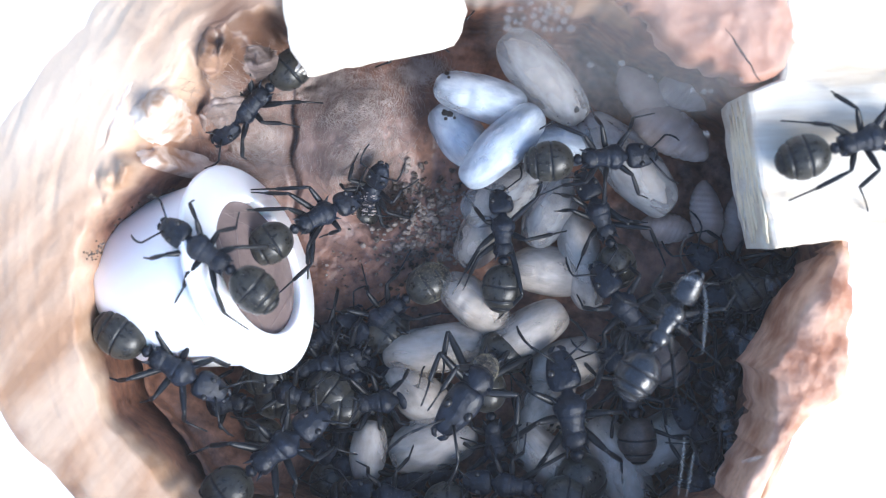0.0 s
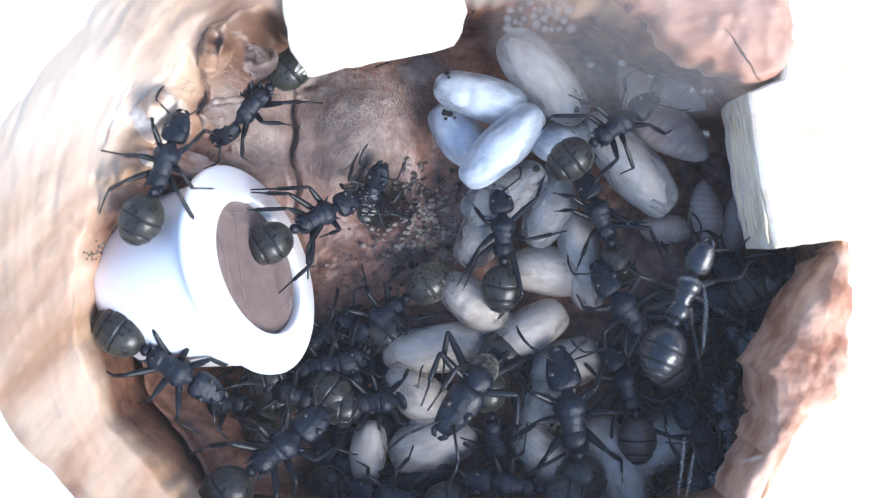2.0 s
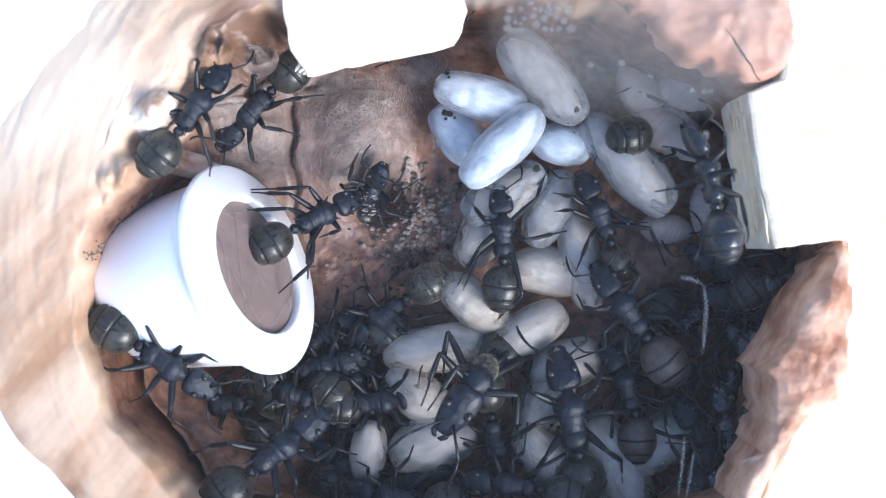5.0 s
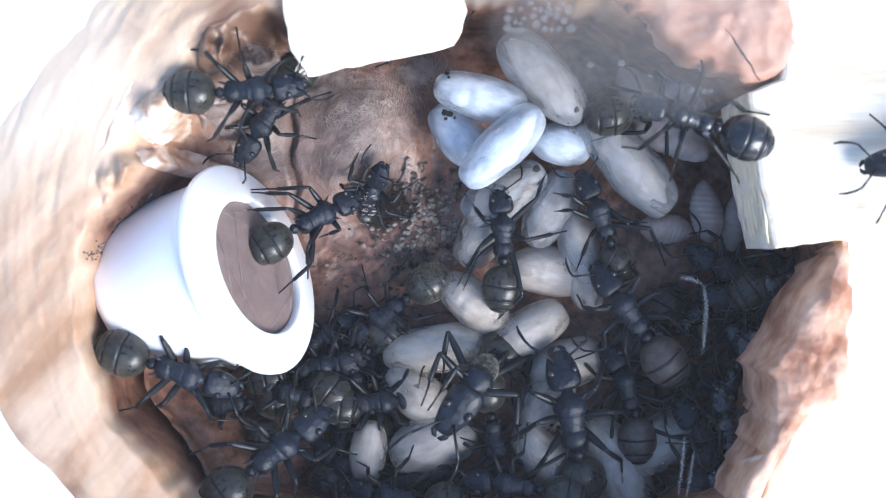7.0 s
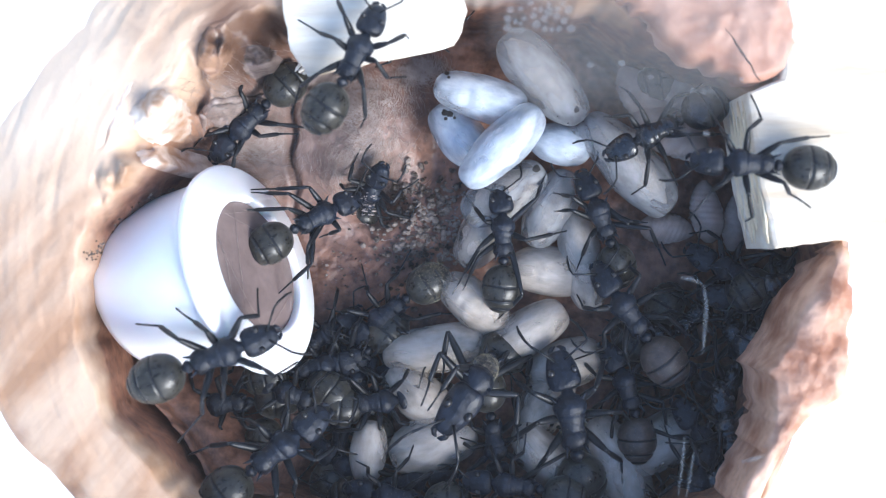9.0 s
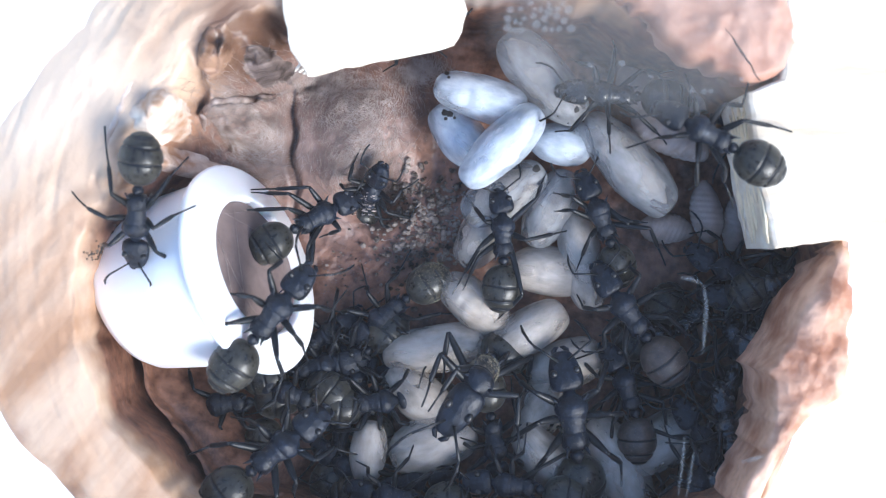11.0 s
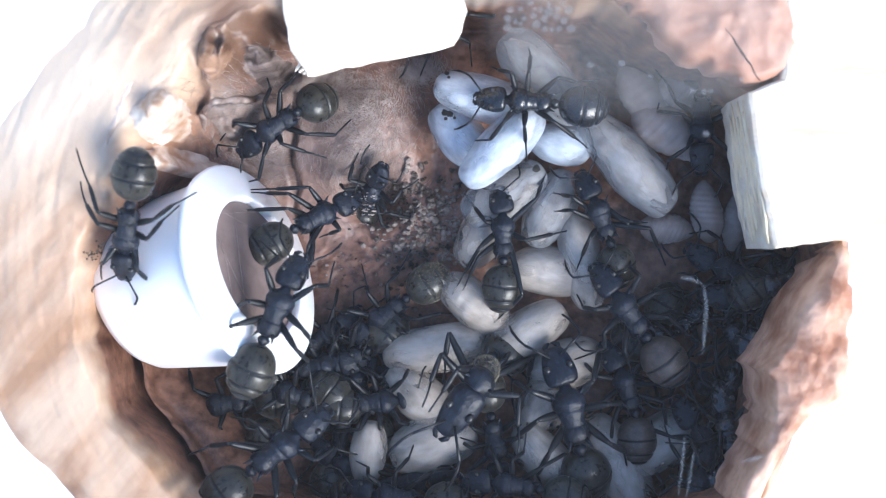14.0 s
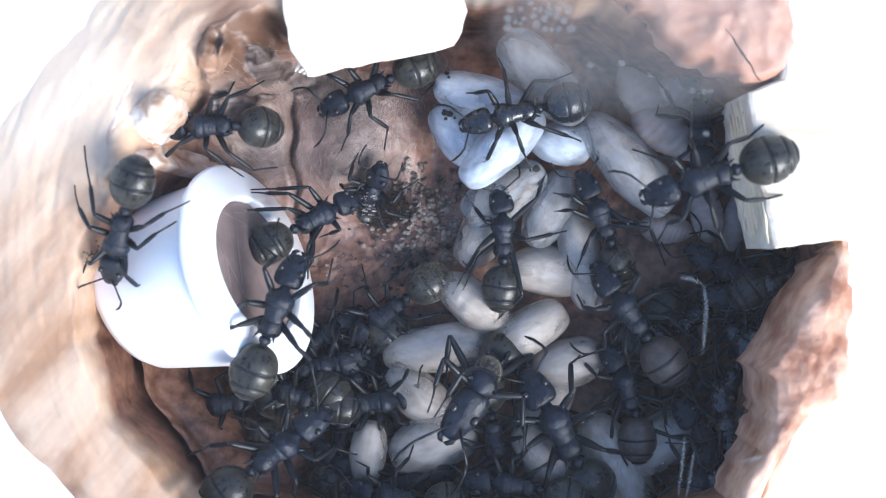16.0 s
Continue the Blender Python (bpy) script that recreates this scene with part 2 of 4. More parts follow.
def rim_at(deg, k):
    deg = (deg + 180) % 360 - 180
    for a, b in zip(RIM_PLAN, RIM_PLAN[1:]):
        if a[0] <= deg <= b[0]:
            t = (deg - a[0]) / (b[0] - a[0])
            return a[k] + (b[k] - a[k]) * t
    return RIM_PLAN[0][k]


def hump(x, y, cx, cy, rx, ry, h):
    d = ((x - cx) / rx) ** 2 + ((y - cy) / ry) ** 2
    return h * math.exp(-d * 1.2) if d < 5 else 0.0


def smooth(a, b, x):
    t = min(max((x - a) / (b - a), 0), 1)
    return t * t * (3 - 2 * t)


def rim_top(deg):
    """Height of the rim: raised at the near side, outside the view, to cast shade into the hollow."""
    return 10.6 + 0.8 * math.exp(-((deg + 64) / 22) ** 2) - 1.6 * math.exp(-((deg + 14) / 22) ** 2) - 1.2 * math.exp(-((deg - 40) / 14) ** 2)


def wall_start(deg):
    """How far out the wall begins to rise, as a share of the rim's radius: steep on the shaded side, a broad slope at the upper left."""
    a = abs((deg - 148 + 180) % 360 - 180)
    b = abs((deg + 160 + 180) % 360 - 180)
    return 0.91 - 0.25 * math.exp(-(a / 26) ** 2) + 0.045 * math.exp(-(b / 24) ** 2)


def floor_z(x, y):
    """Height of the floor of the hollow."""
    z = 0.5 * noise.noise(Vector((x * 0.22, y * 0.22, 3))) + 0.18 * noise.noise(Vector((x * 0.9, y * 0.9, 7)))
    z += hump(x, y, -5.28, 7.74, 4.0, 4.4, 3.0)
    z += hump(x, y, -12.07, 7.37, 2.8, 3.2, 2.8)
    z -= hump(x, y, -9.72 + 0.3 * noise.noise(Vector((y * 0.6, 2, 5))), 7.01, 0.24, 4.2, 1.4)
    z -= hump(x, y, -4.36, 3.34, 1.6, 1.8, 3.4)
    z -= hump(x, y, -16.65, -2.90, 5.0, 5.5, 2.6)
    z -= hump(x, y, -0.51, 5.90, 1.0, 3.0, 0.8)
    return z


KNOLL, CREVICE, RIDGE = (-11.94, 7.36), (-11.71, 9.49), (-14.08, 8.08)


def wall_lumps(x, y):
    """Knobs, ridges and hollows of the broad slope."""
    z = hump(x, y, -16.63, 7.87, 1.7, 1.5, 2.4) + hump(x, y, -15.60, 8.79, 1.0, 0.8, 1.0) - hump(x, y, -15.43, 6.56, 2.4, 0.7, 1.6)
    z += hump(x, y, -15.81, 4.91, 2.6, 0.8, 1.5) - hump(x, y, -18.17, 6.22, 0.8, 1.4, 1.5) - hump(x, y, -14.59, 9.61, 0.7, 2.0, 1.6)
    z += hump(x, y, -13.20, 11.35, 1.1, 1.6, 1.4) - hump(x, y, -11.82, 13.09, 1.4, 1.2, 1.5) + hump(x, y, -13.71, 12.06, 0.5, 1.4, 0.8) + hump(x, y, -12.33, 11.54, 0.4, 1.3, 0.8)
    z += hump(x, y, -18.18, 7.89, 0.6, 2.4, 0.4) - hump(x, y, -17.18, 9.73, 0.8, 0.6, 0.5) - hump(x, y, -20.64, 1.39, 0.5, 2.4, 1.2)
    z -= hump(x, y, -16.01, 9.39, 1.4, 0.5, 0.3) - hump(x, y, -19.55, 3.81, 0.5, 1.6, 1.2)
    z += hump(x, y, -10.65, 11.11, 1.6, 1.1, 2.6) + hump(x, y, -18.18, 3.59, 2.0, 1.7, 4.4) + hump(x, y, -15.63, 4.74, 2.2, 0.9, 2.0) + hump(x, y, -16.9, 3.5, 2.4, 1.2, 1.5)
    for k in range(6):
        z -= hump(x, y, CREVICE[0] + 0.55 * k, CREVICE[1] + 0.22 * k, 0.5, 0.28, 0.5)
        z += hump(x, y, RIDGE[0] + 0.6 * k, RIDGE[1] + 0.2 * k, 0.5, 0.35, 0.9)
    d = math.hypot((x - KNOLL[0]) * 0.9, y - KNOLL[1])
    z += 0.10 * math.sin(d * 9 + 1.5 * noise.noise(Vector((x * 0.8, y * 0.8, 2)))) * math.exp(-(d / 2.6) ** 2)
    return z


def rim_radius(deg):
    """Radius of the rim's inner edge, with its unevenness."""
    c, s = math.cos(radians(deg)), math.sin(radians(deg))
    return rim_at(deg, 1) + 0.55 * noise.noise(Vector((c * 5, s * 5, 1))) + 0.3 * noise.noise(Vector((c * 19, s * 19, 4)))


def hollow_z(x, y):
    """Height of the floor and wall inside the rim."""
    deg = math.degrees(math.atan2(y - CY, x - CX))
    q = min(math.hypot(x - CX, y - CY) / rim_radius(deg), 1)
    rise = smooth(wall_start(deg), 1.0, q) ** 1.3
    z = floor_z(x, y) * (1 - rise) + rim_top(deg) * rise + wall_lumps(x, y) * (1 - smooth(0.90, 0.995, q))
    lump = 1.5 * noise.noise(Vector((x * 0.45, y * 0.45, 5))) + 0.7 * noise.noise(Vector((x * 1.1, y * 1.1, 6))) + 0.3 * noise.noise(Vector((x * 2.6, y * 2.6, 6)))
    fold = 1 - 2 * abs(noise.noise(Vector((x * 0.55, y * 0.55, 11))))
    z += rise * (1 - rise) * 4 * (1.2 * lump + 0.9 * fold)
    edge = 0.942 + 0.008 * noise.noise(Vector((deg * 0.12, 0, 3)))
    span = smooth(-172, -160, deg) * (1 - smooth(-132, -122, deg))
    z += span * (1.6 * math.exp(-((q - edge) / 0.006) ** 2) + 3.6 * smooth(0.72, edge, q) * (1 - smooth(edge, edge + 0.012, q)))
    return z + 0.07 * noise.noise(Vector((x * 3.1, y * 3.1, 1)))


def shell():
    rings, turns = 230, 560
    bm = bmesh.new()
    grid = []
    for i in range(rings + 1):
        row = []
        for j in range(turns):
            deg = 360 * j / turns - 180
            ri, ro = rim_radius(deg), rim_at(deg, 2)
            c, s = math.cos(radians(deg)), math.sin(radians(deg))
            u = i / rings
            if u < 0.72:
                r = ri * (u / 0.72) ** 0.85
            else:
                r = ri + (ro - ri) * (u - 0.72) / 0.28
            x, y = CX + r * c, CY + r * s
            if u <= 0.72:
                z = hollow_z(x, y)
            else:
                q = (r - ri) / (ro - ri)
                z = rim_top(deg) + 0.4 * math.sin(min(q, 1) * math.pi * 0.8) - 0.78 * q ** 2
                around = deg * 0.09 + 0.8 * noise.noise(Vector((x * 0.2, y * 0.2, 8)))
                z += (0.35 * noise.noise(Vector((x * 0.3, y * 0.3, 9))) + 0.14 * noise.noise(Vector((x * 0.9, y * 0.9, 9)))) * q * (1 - q) * 2 + 0.22 * (1 - q) * noise.noise(Vector((r * 0.7, around, 2))) + 0.08 * noise.noise(Vector((r * 2.2, around * 2.5, 3)))
            row.append(bm.verts.new((x, y, z)))
        grid.append(row)
    skirt = [bm.verts.new((v.co.x, v.co.y, 3)) for v in grid[-1]]
    grid.append(skirt)
    for a, b in zip(grid, grid[1:]):
        for j in range(turns):
            k = (j + 1) % turns
            bm.faces.new((a[j], b[j], b[k], a[k]))
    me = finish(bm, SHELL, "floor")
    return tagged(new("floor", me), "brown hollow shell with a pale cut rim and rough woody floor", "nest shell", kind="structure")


def table():
    """White paper that lies round the shell and reaches far out."""
    bm = bmesh.new()
    rows = []
    for far in (0.0, 3.0, 20.0, 100.0, 400.0):
        row = []
        for j in range(120):
            deg = 3 * j - 180
            r = rim_at(deg, 2) - 0.8 + far
            row.append(bm.verts.new((CX + r * math.cos(radians(deg)), CY + r * math.sin(radians(deg)), rim_top(deg) - 0.32 + (10.2 - rim_top(deg)) * min(far / 20, 1))))
        rows.append(row)
    for a, b in zip(rows, rows[1:]):
        for j in range(120):
            bm.faces.new((a[j], b[j], b[(j + 1) % 120], a[(j + 1) % 120]))
    tagged(new("ground", finish(bm, PAPER, "ground")), "sunlit white paper round the shell", "paper", kind="structure")


def slab(corners, z0, z1, rag=0.25, bevel=0.25, seed=0, under=0.0):
    """A block with a ragged plan outline, from corner points (x, y)."""
    bm = bmesh.new()
    outline = []
    for (a, b) in zip(corners, corners[1:] + corners[:1]):
        n = max(2, int((Vector(b) - Vector(a)).length / 0.5))
        for i in range(n):
            p = Vector(a).lerp(Vector(b), i / n)
            w = rag * noise.noise(Vector((p.x * 1.3, p.y * 1.3, seed)))
            outline.append(p + Vector((w, w * 0.7)))
    c = sum(outline, Vector((0, 0))) / len(outline)
    levels = [(z0, under), (z0 + (z1 - z0) * 0.5, under * 0.5), (z1 - bevel, 0), (z1 - bevel * 0.3, bevel * 0.3), (z1, bevel)]
    rows = []
    for z, inset in levels:
        rows.append([bm.verts.new((*(p + (c - p).normalized() * (inset + 0.06 * noise.noise(Vector((p.x * 3, p.y * 3, z))))), z)) for p in outline])
    m = len(outline)
    for a, b in zip(rows, rows[1:]):
        for i in range(m):
            bm.faces.new((a[i], a[(i + 1) % m], b[(i + 1) % m], b[i]))
    bm.faces.new(rows[-1])
    bm.faces.new(rows[0][::-1])
    return bm


def blocks():
    a = [(-9.16, 27.58), (-9.10, 14.13), (-8.62, 11.24), (-7.66, 9.71), (-4.61, 10.35), (0.51, 11.40), (1.22, 12.36), (0.99, 27.58)]
    ob = thing("wood_block", "pale cut wooden block bridging the rim of the nest", "block")
    part("body", slab(a, 7.5, 11.3, 0.35, 0.12, 1, 0.95), BLOCK, ob, smooth=False)
    rnd = random.Random(3)
    for k in range(5):
        x, y, z = -8.38, 10.69, 10
        x, y = x + rnd.uniform(0.1, 0.9), y + rnd.uniform(-0.6, 0.2)
        bm = bmesh.new()
        d = Vector((rnd.uniform(-0.9, -0.1), rnd.uniform(-0.8, -0.2), rnd.uniform(-0.2, 0.3)))
        tube(bm, [(0.3, 0.3, 0), d * 0.5, d * rnd.uniform(0.5, 0.75)], [0.16, 0.10, 0.03], 5)
        part("splinter", bm, BLOCK, ob, place=mm(x, y, z + rnd.uniform(-1.0, 0.8)))
    b = [(16.98, 8.71), (18.85, 9.5), (19.1, 12.03), (19.1, 15.82), (40.91, 15.82), (40.91, 0.66), (22.29, 0.51), (18.56, 0.03), (17.71, 3.50)]
    ob = thing("wood_block", "pale cut wooden block with a grainy end, beside the brood", "block")
    part("body", slab(b, 5.6, 12.0, 0.15, 0.3, 2), BLOCK, ob, smooth=False)
    # the split end: rough ribs of grain one below the other
    (ax, ay), (bx, by) = (16.98, 8.62), (18.37, 0.16)
    for k in range(40):
        u0 = rnd.uniform(0, 0.6)
        u1 = min(u0 + rnd.uniform(0.25, 0.6), 0.98)
        z = 11.75 - 5.4 * k / 40
        pts = []
        for i in range(7):
            u = u0 + (u1 - u0) * i / 6
            s = 0.10 * noise.noise(Vector((u * 7, k, 2)))
            pts.append((ax + (bx - ax) * u + s - 0.05, ay + (by - ay) * u, z + 0.25 * noise.noise(Vector((u * 4, k, 5)))))
        bm = bmesh.new()
        tube(bm, [Vector(p) - Vector(pts[0]) for p in pts], [0.03] + [rnd.uniform(0.05, 0.11) for i in range(5)] + [0.02], 6)
        part("grain_rib", bm, GRAIN, ob, "rough beige rib of split grain", place=mm(*pts[0]))


def flake(corners, middle, z0, z1, dome, label, seed, mat, crack=None):
    """A curved piece of shell with a broken edge, domed towards its middle; crack: two ends of a split."""
    bm = bmesh.new()
    outline = []
    for a, b in zip(corners, corners[1:] + corners[:1]):
        n = max(2, int((Vector(b) - Vector(a)).length / 0.3))
        for i in range(n):
            p = Vector(a).lerp(Vector(b), i / n)
            w = 0.4 * noise.noise(Vector((p.x * 1.5, p.y * 1.5, seed))) + 0.16 * noise.noise(Vector((p.x * 5, p.y * 5, seed)))
            outline.append(p + Vector((w, w * 0.7)))
    c = Vector(middle)
    rows = [[bm.verts.new((*p, z0)) for p in outline]]
    for k in range(19):
        s = 1 - k / 18.5
        row = []
        if k > 1:
            for _ in range(6):
                outline = [(outline[i - 1] + outline[i] * 2 + outline[(i + 1) % len(outline)]) / 4 for i in range(len(outline))]
        for p in outline:
            x, y = c + (p - c) * s
            fold = 1 - 2 * abs(noise.noise(Vector((x * 0.33, y * 0.33, seed + 2))))
            z = z1 - 0.45 * (1 - min(k / 2, 1)) ** 2 + dome * (1 - s * s) + 0.28 * fold + 0.30 * noise.noise(Vector((x * 0.5, y * 0.5, seed))) + 0.10 * noise.noise(Vector((x * 1.8, y * 1.8, seed)))
            row.append(bm.verts.new((x, y, z)))
        rows.append(row)
    m = len(outline)
    for a, b in zip(rows, rows[1:]):
        for i in range(m):
            bm.faces.new((a[i], a[(i + 1) % m], b[(i + 1) % m], b[i]))
    bm.faces.new(rows[-1])
    top = [v.co.copy() for row in rows[2:] for v in row]
    ob = thing("shell_flake", label, "shell piece")
    part("body", bm, mat, ob)
    if crack:
        a, b = Vector(crack[0]), Vector(crack[1])
        run = []
        for i in range(15):
            p = a.lerp(b, i / 14) + Vector((0.10 * noise.noise(Vector((i * 0.45, 2, seed))), 0.10 * noise.noise(Vector((i * 0.45, 7, seed)))))
            near = sorted(top, key=lambda v: (v.xy - p).length)[:6]
            run.append(Vector((p.x, p.y, sum(v.z for v in near) / 6 - 0.02)))
        bm = bmesh.new()
        tube(bm, run, [0.02 + 0.06 * math.sin(math.pi * i / 14) for i in range(15)], 6)
        part("crack", bm, CRACK, ob, "dark open crack")
    return ob


def knob(at, rx, ry, h, turn, seed, label, mat):
    """A pale scar on the wall: a low lump with rings."""
    x0, y0 = at
    base = hollow_z(x0, y0)
    ob = thing("wood_knot", label, "wood knot", "knots of the woody wall", place=mm(x0, y0, base, 0, 0, turn))
    bm = bmesh.new()
    rows = []
    for k in range(22):
        s = 1 - k / 22
        row = []
        for i in range(48):
            a = 2 * math.pi * i / 48
            w = 1 + 0.25 * noise.noise(Vector((math.cos(a) * 1.5, math.sin(a) * 1.5, seed))) + 0.15 * noise.noise(Vector((math.cos(a) * 5, math.sin(a) * 5, seed)))
            x, y = rx * s * w * math.cos(a), ry * s * w * math.sin(a)
            wx, wy = x0 + x * math.cos(radians(turn)) - y * math.sin(radians(turn)), y0 + x * math.sin(radians(turn)) + y * math.cos(radians(turn))
            z = hollow_z(wx, wy) - base + (h + 0.45) * (1 - s ** 3) - 0.45 + (1 - s) * (0.05 * math.sin(s * 15 + 6 * noise.noise(Vector((x * 0.8, y * 0.8, seed)))) + 0.3 * noise.noise(Vector((x * 0.9, y * 0.9, seed + 3))) + 0.1 * noise.noise(Vector((x * 2.5, y * 2.5, seed))))
            row.append(bm.verts.new((x, y, z)))
        rows.append(row)
    for a, b in zip(rows, rows[1:]):
        for i in range(48):
            bm.faces.new((a[i], a[(i + 1) % 48], b[(i + 1) % 48], b[i]))
    bm.faces.new(rows[-1])
    part("scar", bm, mat, ob)


shell()
table()
blocks()
flake([(9.48, 15.41), (9.96, 13.87), (11.24, 13.33), (12.20, 12.14), (13.81, 10.83), (15.73, 10.15), (17.49, 9.32), (19.41, 9.90), (19.80, 12.20), (19.48, 15.41)], (16.21, 13.49),
      8.6, 11.8, 0.6, "broken pinkish flake of shell over the brood", 4, FLAKE, ((15.63, 12.36), (17.75, 9.32)))
flake([(22.68, 0.54), (21.17, -1.89), (20.31, -3.01), (19.57, -4.77), (18.19, -6.76), (18.64, -8.46), (17.97, -11.18), (16.37, -14.70), (17.49, -14.70), (18.84, -11.50), (20.37, -9.74), (22.62, -8.30), (22.94, -5.09), (23.13, -1.89)], (20.53, -7.50),
      5.0, 11.6, 0.7, "reddish-brown flake of shell standing at the rim", 7, RUST)
knob((-16.34, 7.69), 2.0, 1.55, 0.5, 40, 1, "pale knob of scarred wood, whitened for its wet highlight", HIGHLIT_SCAR)
knob((-15.63, 5.15), 2.6, 0.9, 0.8, -12, 2, "long pale ridge of scarred wood on the wall", HIGHLIT_SCAR)
knob((-13.09, 11.46), 1.2, 1.9, 0.4, -20, 3, "swirled tan knot in the woody wall", TAN)
knob((-10.73, 11.04), 1.6, 1.15, 0.5, 12, 4, "fibrous greyish knot in the woody wall", KNOT)


def ridge(points, r, label, mat, seed):
    """A rounded lip of wood that runs over the wall through points."""
    pts = []
    for a, b in zip(points, points[1:]):
        for i in range(9):
            p = Vector(a).lerp(Vector(b), i / 9) + Vector((0.10 * noise.noise(Vector((i * 0.4, a[0], seed))), 0.10 * noise.noise(Vector((i * 0.4, a[1], seed)))))
            pts.append(Vector((p.x, p.y, hollow_z(p.x, p.y) - r * 0.35)))
    ob = thing("bark_ridge", label, "wood ridge", place=mm(*pts[0]))
    bm = bmesh.new()
    n = len(pts) - 1
    tube(bm, [p - pts[0] for p in pts], [r * (0.25 + 0.75 * max(math.sin(math.pi * i / n), 0) ** 0.6) * (1 + 0.3 * noise.noise(Vector((i * 0.35, 1, seed)))) for i in range(n + 1)], 10)
    part("lip", bm, mat, ob)


ridge([(-14.45, 7.2), (-14.35, 8.0), (-13.5, 8.75), (-12.1, 9.1), (-11.0, 9.6), (-9.7, 10.3)], 0.27, "pale fibrous ridge over the woody mound", LIP, 3)
ridge([(-17.2, 10.6), (-17.9, 9.3), (-18.6, 7.6), (-19.3, 5.6)], 0.26, "thin pale ridge along the nest wall", HIGHLIT_SCAR, 5)


# ---- the white tube ----
def white_tube():
    axis = Vector((0.87, 0.29, 0.39)).normalized()
    q = axis.to_track_quat("X", "Z").to_matrix().to_4x4()
    centre = Vector((-10.85, -0.95, 7)) / 1000
    side = q.to_3x3().inverted() @ Vector((0, 1, 0))  # the wall leans a little off the flange
    ob = thing("plastic_tube", "short white plastic tube with a wide flange, lying open", "tube", place=Matrix.Translation(centre) @ q)
    bm = bmesh.new()
    lathe(bm, [(-9.3, 0.3), (-9.3, 4.4), (-9.1, 4.9), (-8.4, 5.2), (-2.2, 5.8), (-0.9, 6.0), (-0.9, 5.3), (-7.6, 4.7), (-7.7, 0.3)], 72, shape=lambda p: p + side * max(-p.x - 0.9, 0) * 0.13)
    part("wall", bm, PLASTIC, ob)
    bm = bmesh.new()
    rings = [(-1.1, 4.25), (-1.15, 6.3), (-1.05, 6.5), (-0.75, 6.55), (-0.6, 6.42), (-0.2, 4.6), (-0.1, 4.4), (-0.1, 4.28), (-0.2, 4.22), (-0.6, 4.2)]
    rows = [[bm.verts.new((x, r * math.cos(2 * math.pi * i / 96), r * math.sin(2 * math.pi * i / 96))) for i in range(96)] for x, r in rings]
    for a, b in zip(rows, rows[1:] + rows[:1]):
        for i in range(96):
            bm.faces.new((a[i], b[i], b[(i + 1) % 96], a[(i + 1) % 96]))
    part("flange", bm, PLASTIC, ob)
    bm = bmesh.new()
    lathe(bm, [(-1.6, 4.20), (-0.65, 4.21), (-0.5, 4.0), (-0.44, 2.5), (-0.48, 0.3)], 48)
    part("plug", bm, PLUG, ob, "brown woody plug")
    rnd = random.Random(12)
    for k in range(9):
        a, b = rnd.uniform(0, 6.28), rnd.uniform(0, 6.28)
        bm = bmesh.new()
        p, e = Vector((-0.44, 3.8 * math.cos(a), 3.8 * math.sin(a))), Vector((-0.44, 3.8 * math.cos(b), 3.8 * math.sin(b)))
        tube(bm, [p, p.lerp(e, 0.5) + Vector((0.05, rnd.uniform(-0.3, 0.3), rnd.uniform(-0.3, 0.3))), e], [0.012, 0.014, 0.012], 4)
        part("thread", bm, FIBRE, ob)


white_tube()


# ---- ants ----
def head_mesh():
    def shape(p):
        u = (p.x + 1) / 2
        return Vector((p.x, p.y * (1.24 - 0.44 * u) + 0.0, p.z * (1 - 0.25 * u) - 0.15 * u))
    bm = bmesh.new()
    lathe(bm, egg(1.02, 0.80, 14, 0.42), 20, (1.0, 0.72), shape)
    return finish(bm, CHITIN, "head")


def thorax_mesh():
    bm = bmesh.new()
    prof = [(-1.46, 0.2), (-1.38, 0.46), (-1.15, 0.60), (-0.8, 0.60), (-0.55, 0.52), (-0.5, 0.47), (-0.45, 0.49), (-0.25, 0.48), (0.05, 0.55), (0.27, 0.64), (0.32, 0.60), (0.37, 0.67), (0.5, 0.72), (0.75, 0.76), (1.02, 0.68), (1.22, 0.46), (1.36, 0.26), (1.62, 0.2), (1.7, 0.1)]
    lathe(bm, prof, 18, (1.12, 0.95), lambda p: Vector((p.x, math.copysign(abs(p.y) ** 0.9, p.y), p.z * (1.0 if p.z < 0 else 1.1) + 0.12 * math.cos(p.x * 1.1))))
    for s in (1, -1):
        tube(bm, [(-1.1, s * 0.35, 0.4), (-1.4, s * 0.5, 0.65), (-1.65, s * 0.6, 0.75)], [0.13, 0.08, 0.02], 6)
        tube(bm, [(0.95, s * 0.55, 0.3), (1.15, s * 0.75, 0.42), (1.35, s * 0.9, 0.45)], [0.13, 0.07, 0.02], 6)
    return finish(bm, CHITIN, "thorax")


def petiole_mesh():
    bm = bmesh.new()
    lathe(bm, [(-0.35, 0.14), (-0.25, 0.2), (-0.05, 0.36), (0.12, 0.36), (0.3, 0.2), (0.38, 0.14)], 12, (1.0, 1.25))
    return finish(bm, CHITIN, "petiole")


